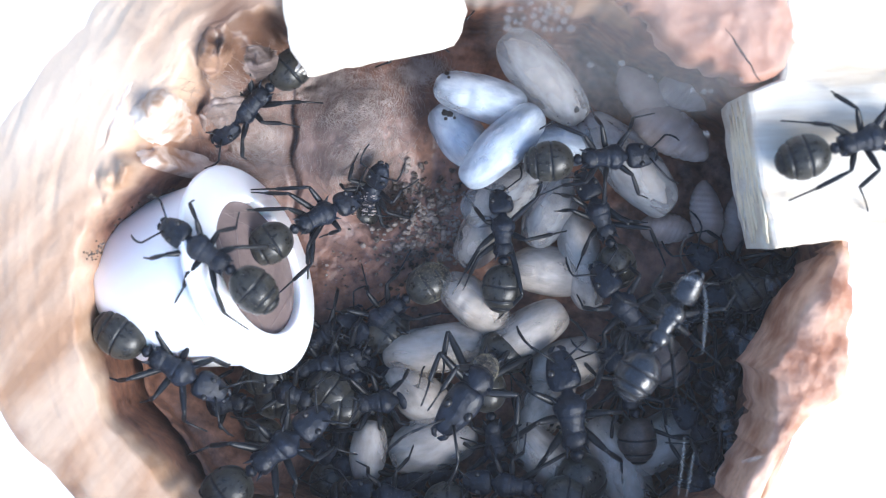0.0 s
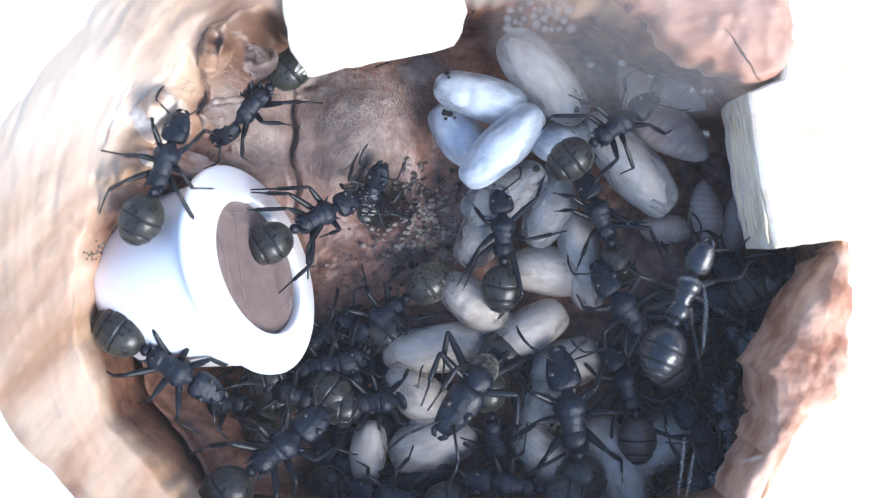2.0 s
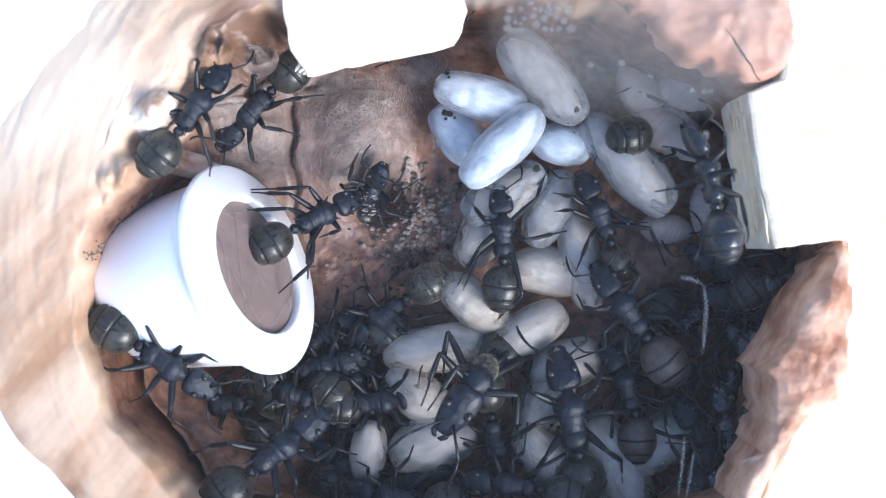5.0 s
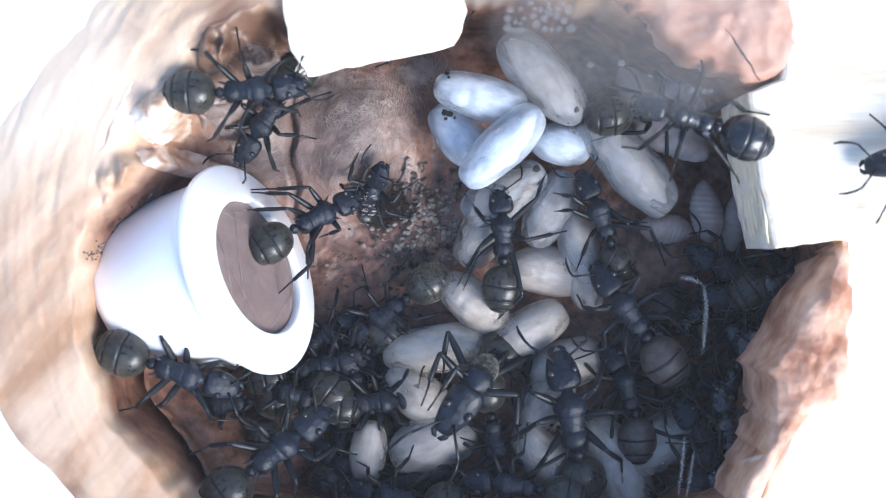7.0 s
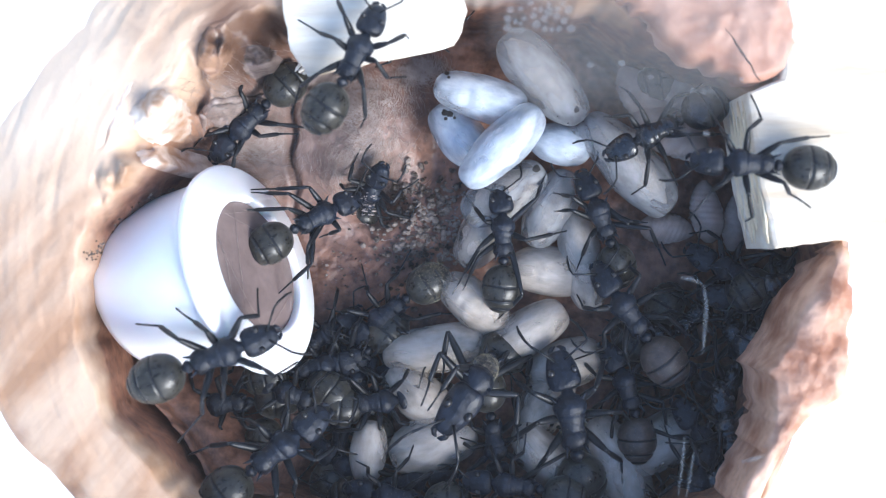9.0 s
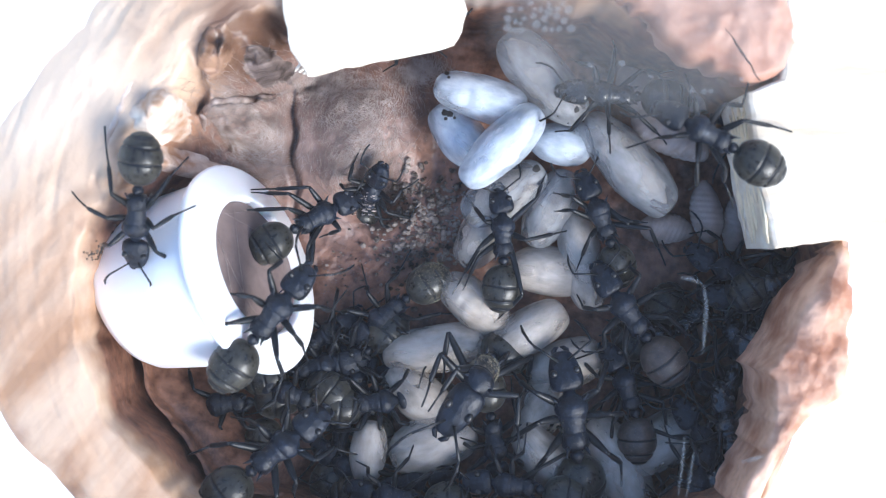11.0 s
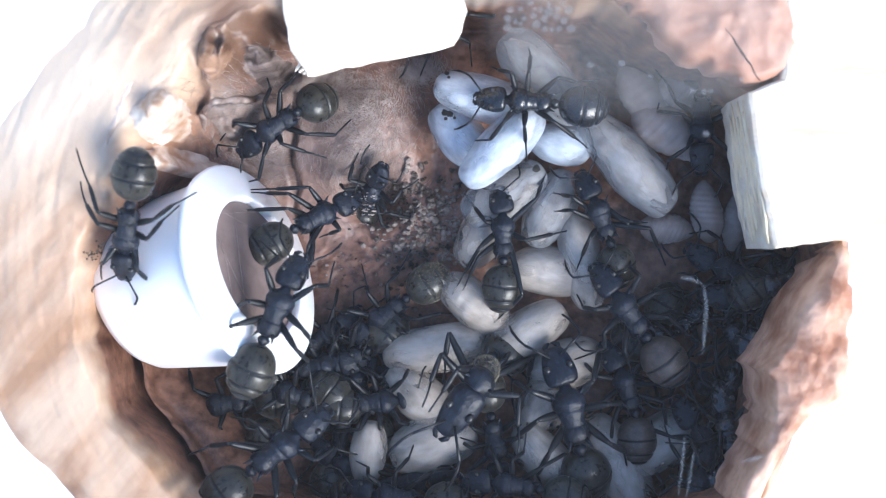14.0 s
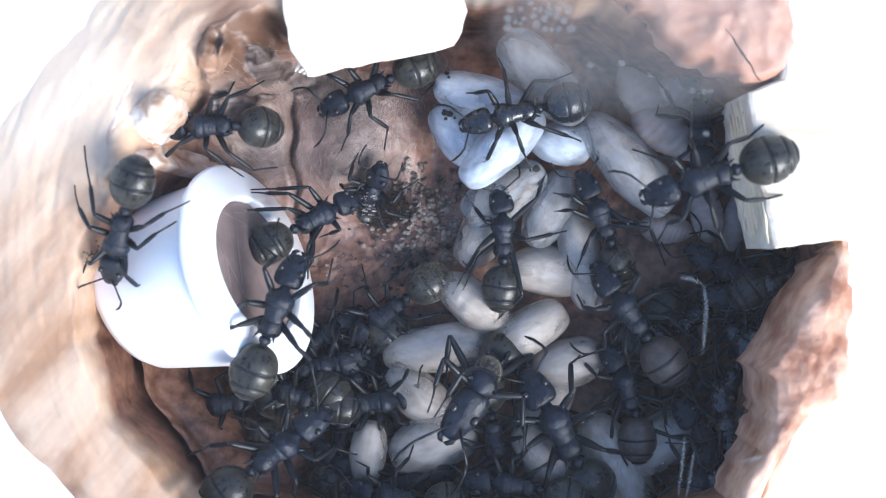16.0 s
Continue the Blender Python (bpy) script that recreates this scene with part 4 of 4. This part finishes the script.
def fibres():
    """Fine pale strands lying over the woody mounds."""
    rnd = random.Random(8)
    bm = bmesh.new()
    for i in range(7800):
        cx, cy, sx, sy = rnd.choice([(-5.28, 7.74, 2.6, 3.0), (-5.28, 9.57, 3.6, 1.6), (-12.25, 7.37, 2.2, 2.2), (-11.9, 7.2, 2.4, 2.6), (-8.22, 10.67, 2.2, 0.9), (-5.28, 5.17, 2.2, 2.2), (-1.43, 11.59, 1.2, 0.7)])
        x, y = cx + rnd.gauss(0, sx * 0.6), cy + rnd.gauss(0, sy * 0.6)
        a = math.atan2(y - cy, x - cx) + math.pi / 2 + rnd.gauss(0, 0.6)
        length, w = rnd.uniform(0.2, 0.9), rnd.uniform(0.005, 0.011)
        bend = rnd.uniform(-0.6, 0.6)
        prev = None
        for k in range(4):
            p = Vector((x, y, hollow_z(x, y) + 0.05 + 0.05 * math.sin(k)))
            s = Vector((-math.sin(a), math.cos(a), 0)) * w
            pair = (bm.verts.new(p + s), bm.verts.new(p - s), bm.verts.new(p + Vector((0, 0, w * 1.5))))
            if prev:
                bm.faces.new((prev[0], pair[0], pair[2], prev[2]))
                bm.faces.new((prev[2], pair[2], pair[1], prev[1]))
            prev = pair
            x, y, a = x + math.cos(a) * length / 3, y + math.sin(a) * length / 3, a + bend * 0.5
    tagged(new("fibres", finish(bm, FIBRE, "fibres", False)), "fine pale plant fibres over the woody floor", "fibres", kind="stuff")


fibres()


# ---- glass cover ----
def glass():
    m = bpy.data.materials.new("misted_glass")
    m.use_nodes = True
    n, l = m.node_tree.nodes, m.node_tree.links
    n.remove(n["Principled BSDF"])
    out = n["Material Output"]
    tr, df, gl = n.new("ShaderNodeBsdfTransparent"), n.new("ShaderNodeBsdfDiffuse"), n.new("ShaderNodeBsdfGlossy")
    df.inputs[0].default_value = (0.21, 0.20, 0.188, 1)
    gl.inputs["Roughness"].default_value = 0.05
    tc, no, gr, mp, rg = n.new("ShaderNodeTexCoord"), n.new("ShaderNodeTexNoise"), n.new("ShaderNodeTexGradient"), n.new("ShaderNodeMapping"), n.new("ShaderNodeMapRange")
    gr.gradient_type = "SPHERICAL"
    x, y = 11.1, 12.2
    mp.vector_type = "TEXTURE"
    mp.inputs["Location"].default_value = (x / 1000, y / 1000, 0.0145)
    mp.inputs["Scale"].default_value = (0.0092, 0.0056, 0.01)
    l.new(tc.outputs["Object"], mp.inputs[0])
    l.new(mp.outputs[0], gr.inputs[0])
    no.inputs["Scale"].default_value, no.inputs["Detail"].default_value = 150, 4
    l.new(tc.outputs["Object"], no.inputs["Vector"])
    mul = n.new("ShaderNodeMath")
    mul.operation = "MULTIPLY"
    l.new(gr.outputs["Fac"], mul.inputs[0])
    l.new(no.outputs["Fac"], mul.inputs[1])
    # besides the misted patch, an even 0.031 veil imitates glare that lifts the blacks
    rg.inputs[2].default_value, rg.inputs[3].default_value, rg.inputs[4].default_value = 0.14, 0.031, 0.34
    l.new(mul.outputs[0], rg.inputs[0])
    mx = n.new("ShaderNodeMixShader")
    l.new(rg.outputs[0], mx.inputs[0])
    l.new(tr.outputs[0], mx.inputs[1])
    l.new(df.outputs[0], mx.inputs[2])
    fr = n.new("ShaderNodeFresnel")
    fr.inputs[0].default_value = 1.12
    mx2 = n.new("ShaderNodeMixShader")
    l.new(fr.outputs[0], mx2.inputs[0])
    l.new(mx.outputs[0], mx2.inputs[1])
    l.new(gl.outputs[0], mx2.inputs[2])
    l.new(mx2.outputs[0], out.inputs[0])
    bm = bmesh.new()
    bmesh.ops.create_grid(bm, x_segments=2, y_segments=2, size=32)
    bmesh.ops.translate(bm, verts=bm.verts, vec=(0, 0, 14.5))
    ob = tagged(new("window_1", finish(bm, m, "window_1")), "clear glass cover with a misted patch", "glass cover", kind="structure")
    ob.visible_shadow = False


glass()


# ---- drops under the glass ----
def drops():
    rnd = random.Random(21)
    beads = [(14.21, 6.22, 0.20), (14.09, 8.48, 0.17), (14.46, 8.52, 0.13), (16.10, 9.15, 0.13), (6.92, 11.90, 0.24), (7.96, 9.94, 0.2), (9.64, 10.03, 0.2), (13.45, 8.57, 0.13), (3.62, 12.9, 0.2), (11.2, 9.3, 0.17)]
    while len(beads) < 34:
        x, y, r = rnd.uniform(3.4, 6.8), rnd.uniform(11.8, 13.3), rnd.uniform(0.12, 0.27)
        if all(math.hypot(x - a, y - b) > r + c for a, b, c in beads):
            beads.append((x, y, r))
    for i, (x, y, r) in enumerate(beads):
        ob = thing("water_drop", "small cloudy drop of condensation under the glass", "drop", "drops on the glass", place=mm(x, y, 14.3))
        bm = bmesh.new()
        bmesh.ops.create_uvsphere(bm, u_segments=14, v_segments=9, radius=r)
        bmesh.ops.scale(bm, verts=bm.verts, vec=(1, 0.85 + 0.06 * (i % 4), 0.6))
        part("bead", bm, WATER, ob)


drops()


def streaks():
    """Thin pale streaks just under the glass."""
    for pts, r in ([[(12.86, -1.56, 14.2), (13.38, -1.62, 14.2), (14.02, -1.89, 14.2)], 0.13], [[(14.11, -1.96, 14.2), (14.24, -3.02, 14.2), (14.14, -4.55, 14.2), (14.02, -5.71, 14.2)], 0.11], [[(13.07, -10.20, 14.2), (12.95, -11.42, 14.2), (12.71, -13.35, 14.2)], 0.09], [[(13.56, -10.97, 14.2), (13.38, -12.19, 14.2), (13.14, -13.41, 14.2)], 0.08],
                   [[(16.13, -11.52, 14.2), (16.83, -11.33, 14.2), (17.35, -11.21, 14.2)], 0.14]):
        ob = thing("water_streak", "thin pale streak under the glass", "streak", "streaks on the glass", place=mm(*pts[0]))
        bm = bmesh.new()
        tube(bm, [Vector(p) - Vector(pts[0]) for p in pts], [r * 0.5] + [r] * (len(pts) - 2) + [r * 0.4], 8)
        part("film", bm, FILM, ob)


streaks()


# ---- movement ----
def gait(ob, rows, stride=5.0):
    """Key the ant's path and swing its legs with the distance it covers."""
    walk(ob, [(t, mm(x, y, z, roll, pitch, h)) for t, x, y, z, roll, pitch, h in rows])
    legs = [c for c in ob.children if c.name.startswith("leg")]
    times = [i * 0.2 for i in range(81)]
    phase, last, steps = 0.0, None, []
    for t in times:
        a, b = rows[0], rows[0]
        for a, b in zip(rows, rows[1:]):
            if a[0] <= t <= b[0]:
                break
        q = min(max((t - a[0]) / max(b[0] - a[0], 1e-6), 0), 1)
        here = Vector((a[1] + (b[1] - a[1]) * q, a[2] + (b[2] - a[2]) * q))
        d = (here - last).length if last else 0.0
        turned = abs(((b[6] - a[6] + 180) % 360) - 180) / max(b[0] - a[0], 0.1) * 0.2
        d += turned * 0.03
        last = here
        phase += min(d / stride * 2 * math.pi, 2.2)
        steps.append((t, phase, min(d / 0.35, 1.0)))
    for i, lg in enumerate(legs):
        rest = lg.matrix_basis.copy()
        side = 1 if i < 3 else -1
        off = math.pi * ((i + (0 if side > 0 else 1)) % 2)
        keys = []
        for t, ph, amount in steps:
            swing = 13 * math.sin(ph + off) * side
            lift = max(math.cos(ph + off), 0) * 12 * amount * side
            keys.append((t, rest @ pose(0, 0, 0, lift, 0, swing)))
        walk(lg, keys)


def nod(ob, seed):
    """Small turns of a resting ant's head."""
    rnd = random.Random(seed)
    hd = [c for c in ob.children if c.name.startswith("head")][0]
    rest = hd.matrix_basis.copy()
    walk(hd, [(0, rest)] + [(1.6 * k, rest @ pose(0, 0, 0, 0, rnd.uniform(-3, 3), rnd.uniform(-5, 5))) for k in range(1, 11)])


def motions():
    for k, ob in enumerate(resting):
        nod(ob, k)
    base, place = big.matrix_basis.copy(), busy.matrix_basis.copy()
    base, place = Matrix.LocRotScale(base.translation, base.to_quaternion(), None), Matrix.LocRotScale(place.translation, place.to_quaternion(), None)
    walk(big, [(0, base), (9, base), (12.5, base @ mm(0.05, 0.1, 0)), (15.0, base @ mm(0, 0.1, 0)), (15.5, base @ mm(0.1, 0.2, 0.1, 0, 0, 3)), (16, base @ mm(0.15, 0.25, 0.1, 0, 0, 4))])
    walk(busy, [(0, place), (9, place), (12.5, place @ mm(-0.1, -0.1, 0, 0, 0, -3)), (14.5, place @ mm(0.4, 0.1, 0, 0, 0, 8)), (15.2, place @ mm(0.1, 0.5, 0, 0, 0, 12)), (16, place @ mm(-0.6, 0.8, 0, 0, 0, 20))])
    gait(ant((0, 0, 7), 0, 5, -8, label="grey-black ant walking over the tube, olive gaster", seed=51), [
        (0, -13.13, -0.26, 12, 0, 0, 145), (0.5, -13.74, 0.36, 13, 0, 0, 140), (1, -15.29, 1.96, 13.2, 0, 0, 137), (1.5, -15.79, 3.95, 12.4, 0, 0, 86), (2, -15.74, 4.69, 11.4, 0, 0, 70),
        (2.5, -16.08, 4.52, 10.5, 0, 0, 64), (3, -15.89, 5.30, 10.5, 0, 0, 69), (3.5, -15.88, 5.16, 10.5, 0, 0, 65), (4.2, -15.59, 6.30, 10.5, 0, 0, 66), (5.2, -13.84, 8.28, 10, 0, 0, 48),
        (6.3, -11.76, 8.76, 11, 0, 0, 11), (7, -11.09, 8.99, 11, 0, 0, 5), (7.5, -9.60, 9.35, 11, 0, 0, -3), (8, -8.61, 9.85, 11.8, 0, 0, -0), (8.5, -6.04, 9.77, 13, 0, 0, 14),
        (9, -4.84, 10.58, 13, 0, 0, 63), (9.3, -4.64, 11.20, 13, 0, 0, 68), (10.3, -2.77, 15.49, 13, 0, 0, 68), (11.3, -2.25, 19.71, 13, 0, 0, 83), (16, -2.25, 19.71, 13, 0, 0, 83)])
    gait(ant((0, 0, 5), 0, 0, 0, label="bluish-black ant climbing on the woody wall", seed=52), [
        (0, -11.72, 8.79, 5.5, 0, 0, -136), (3, -11.72, 8.79, 5.5, 0, 0, -136), (4.2, -11.72, 8.83, 5.5, 0, 0, -137), (6.3, -11.01, 7.96, 5.5, 0, 0, -125), (7.5, -10.74, 8.00, 5.5, 0, 0, -124), (8.2, -10.89, 7.96, 5.5, 0, 0, -123),
        (9, -11.94, 7.75, 5.5, 0, 0, -135), (9.6, -12.80, 6.97, 7.5, 0, 0, -126), (10.6, -16.16, 3.24, 11.2, 0, 10, -106), (11.3, -17.5, 1.35, 11.6, 0, 20, -95), (12.5, -17.5, 1.2, 11.6, 0, 20, -97), (14, -17.75, 1.05, 11.6, 0, 20, -102),
        (15, -17.9, 0.95, 11.6, 0, 20, -104), (16, -18.2, 0.75, 11.6, 0, 20, -109)])
    gait(ant((0, 0, 5), 0, 0, 0, label="black ant with a banded olive gaster by the tube", seed=53, size=1.1), [
        (0, -15.88, -6.90, 8.5, 0, 0, -31), (1.5, -16.0, -6.90, 8.5, 0, 0, -33), (2.5, -16.05, -6.83, 8.5, 0, 0, -34), (3.5, -16.95, -6.5, 8.5, 0, 0, -40), (4.2, -16.7, -6.6, 8.5, 0, 0, -38), (6.3, -15.9, -6.75, 8.5, 0, 0, -26),
        (7, -15.45, -7.25, 8.5, 0, 0, -18), (7.5, -15.05, -7.15, 8.6, 0, 0, -4), (8, -14.85, -7.1, 9, 0, 0, 2), (8.25, -13.9, -6.4, 11.2, 0, -6, 12), (8.5, -13.15, -5.65, 12.3, 0, -4, 20), (9, -12.6, -5.95, 12.2, 0, 0, 21), (9.3, -11.9, -5.8, 12.2, 0, 0, 29), (10.5, -10.1, -4.2, 11.4, 0, 0, 45),
        (11.3, -9.59, -3.73, 10.5, 0, 0, 56), (12.5, -9.42, -3.71, 10.5, 0, 0, 62), (14.5, -9.59, -3.61, 10.5, 0, 0, 68), (16, -9.55, -3.61, 10.5, 0, 0, 69)])
    gait(ant((0, 0, 5), 0, 0, 0, label="black ant climbing over the cocoons, striped gaster", seed=54), [
        (0, 9.70, 5.52, 6.5, 0, 0, 4), (0.5, 9.69, 5.96, 6.5, 0, 0, 11), (1, 9.91, 6.51, 6.5, 0, 0, 24), (1.5, 9.99, 6.76, 6.5, 0, 0, 32), (2, 10.35, 7.35, 6.5, 0, 0, 36), (2.5, 11.97, 8.03, 6, 0, 0, 32),
        (3, 13.75, 8.2, 4.2, 0, 20, 10), (3.5, 14.4, 7.7, 3.2, 0, 28, 7), (4.2, 14.57, 7.7, 3.0, 0, 30, 8), (6.3, 14.00, 7.58, 4.6, 0, 8, 18), (7, 13.45, 8.52, 4.4, 0, 10, 6), (7.5, 13.87, 10.02, 4.2, 0, 0, 27),
        (8.2, 15.67, 11.09, 4, 0, 0, 22), (9.2, 16.72, 10.82, 4, 0, 0, 6), (10.5, 17.37, 9.69, 4, 0, 0, -45), (11.3, 17.2, 8.9, 3.4, 0, 0, -80), (12.7, 16.8, 8.8, 3.2, 0, 0, -88), (13.6, 15.9, 8.1, 5.2, 0, 0, -88), (16, 15.75, 7.7, 5.6, 0, 0, -86)])
    gait(ant((0, 0, 5), 0, 0, 0, label="glossy black ant hanging from the glass cover", seed=55, glossy=True), [
        (0, 12.47, -4.15, 12.2, 180, 0, 60), (0.5, 12.52, -3.99, 12.2, 180, 0, 61), (1, 12.72, -3.67, 12.2, 180, 0, 62), (1.5, 12.99, -3.29, 12.2, 180, 0, 61), (2, 13.45, -2.61, 12.2, 180, 0, 68),
        (2.5, 14.03, -1.98, 12.2, 180, 0, 73), (3, 14.45, -1.42, 12.2, 180, 0, 79), (3.5, 14.68, -0.86, 12.2, 180, 0, 85), (4.2, 14.74, 0.97, 12.2, 180, 0, 95), (4.9, 14.75, 3.49, 12.4, 125, 0, 103),
        (5.6, 14.27, 5.67, 13, 60, 0, 123), (6.3, 13.61, 6.81, 13, 0, 0, 151), (7, 13.64, 7.18, 13, 0, 0, 161), (7.5, 13.0, 7.7, 11.5, 0, 0, 172), (8, 13.42, 6.63, 10, 0, 6, -140), (8.5, 13.15, 6.57, 8.5, 0, 8, -134),
        (9, 12.70, 6.98, 7.5, 0, 0, -154), (9.3, 12.51, 7.26, 7, 0, 0, -156), (10.5, 10.54, 8.91, 6.5, 0, 0, -180), (11.3, 9.86, 9.41, 6.5, 0, 0, 174), (12, 8.40, 9.23, 6.5, 0, 0, 175), (12.5, 7.72, 9.10, 6.5, 0, 0, 176),
        (13, 6.35, 9.10, 6.5, 0, 0, 176), (13.5, 5.52, 8.98, 6.5, 0, 0, 174), (14, 5.20, 8.89, 6.5, 0, 0, 175), (15, 4.76, 8.89, 6.5, 0, 0, 175), (15.5, 4.52, 8.62, 6.5, 0, 0, -178), (16, 4.29, 8.16, 6.5, 0, 0, -168)])
    gait(ant((0, 0, 5), 0, 0, 0, label="grey ant walking over the pale wooden block", seed=56), [
        (0, 22.91, 5.94, 13.4, 0, 0, 16), (0.3, 25.63, 6.07, 13.4, 0, 0, 12), (1, 31.01, 6.26, 13.4, 0, 0, 8), (3, 31.45, 6.25, 13.4, 0, 0, -20), (5, 31.74, 5.89, 13.4, 0, 0, -150), (6.6, 28.54, 5.46, 13.4, 0, 0, -171), (7.3, 24.35, 4.76, 13.4, 0, 0, -166),
        (7.6, 22.09, 4.49, 13.4, 0, 0, -163), (8, 19.66, 4.46, 13.4, 0, 0, -164), (8.5, 18.54, 4.36, 13.4, 0, 0, -176), (9, 16.83, 4.69, 13.2, 0, 0, 176), (9.3, 16.25, 4.33, 13, 0, 0, 179), (10.5, 14.72, 6.14, 13, 0, 0, 153),
        (11.3, 14.34, 6.65, 12.8, 0, 0, 147), (11.7, 13.55, 8.84, 10.5, 0, 0, 133), (12, 12.98, 10.64, 8.5, 0, 0, 128), (12.5, 11.21, 13.25, 6, 0, 0, 153), (13.2, 7.81, 15.08, 10.5, 0, 0, 144), (14.2, 5.21, 18.33, 12.6, 0, 0, 153), (16, 5.21, 18.33, 12.6, 0, 0, 153)])
    gait(ant((0, 0, 5), 0, 0, 0, label="olive-grey ant coming over the wooden block", seed=57, size=1.1), [
        (0, 31.82, 7.84, 13.4, 0, 0, -169), (13.5, 31.82, 7.84, 13.4, 0, 0, -169), (14.4, 30.6, 7.4, 13.4, 0, 0, -167), (14.75, 24.2, 5.9, 13.4, 0, 0, -168), (15, 18.95, 4.75, 13.4, 0, 0, -170), (15.5, 15.9, 5.05, 13.2, 0, 0, -180), (16, 14.6, 3.9, 12.4, 0, 4, -163)])
    gait(ant((0, 0, 5), 0, 0, 0, label="dark ant coming out from under the wooden block", seed=58, tail_dip=38, head_dip=20), [
        (0, -2.15, 14.82, 4.6, 0, 0, -153), (10.5, -2.15, 14.82, 4.6, 0, 0, -153), (11.8, -1.87, 13.73, 4.8, 0, 0, -152), (12.5, -3.21, 11.31, 5, 0, 0, -162), (13, -7.06, 9.77, 5, 0, 0, -167), (13.5, -8.71, 9.05, 5.5, 0, 0, -153), (14, -10.21, 7.53, 5.5, 0, 0, -147), (14.5, -10.40, 7.25, 5.5, 0, 0, -144),
        (15, -11.89, 7.02, 6, 0, 0, -128), (15.5, -12.91, 7.47, 7.5, 0, 0, -157), (16, -13.82, 7.26, 8, 0, 0, -179)])
    gait(ant((0, 0, 5), 0, 0, 0, label="black ant creeping out below the wooden block", seed=59), [
        (0, -1.73, 16.19, 2.2, 0, 0, -149), (13, -1.73, 16.19, 2.2, 0, 0, -149), (14.2, -0.02, 14.31, 3.8, 0, 0, -145), (14.8, -0.71, 11.58, 4.5, 0, 0, -150), (15.3, -3.03, 9.48, 4.5, 0, 0, -151), (16, -4.71, 9.91, 4.5, 0, 0, -156)])


motions()
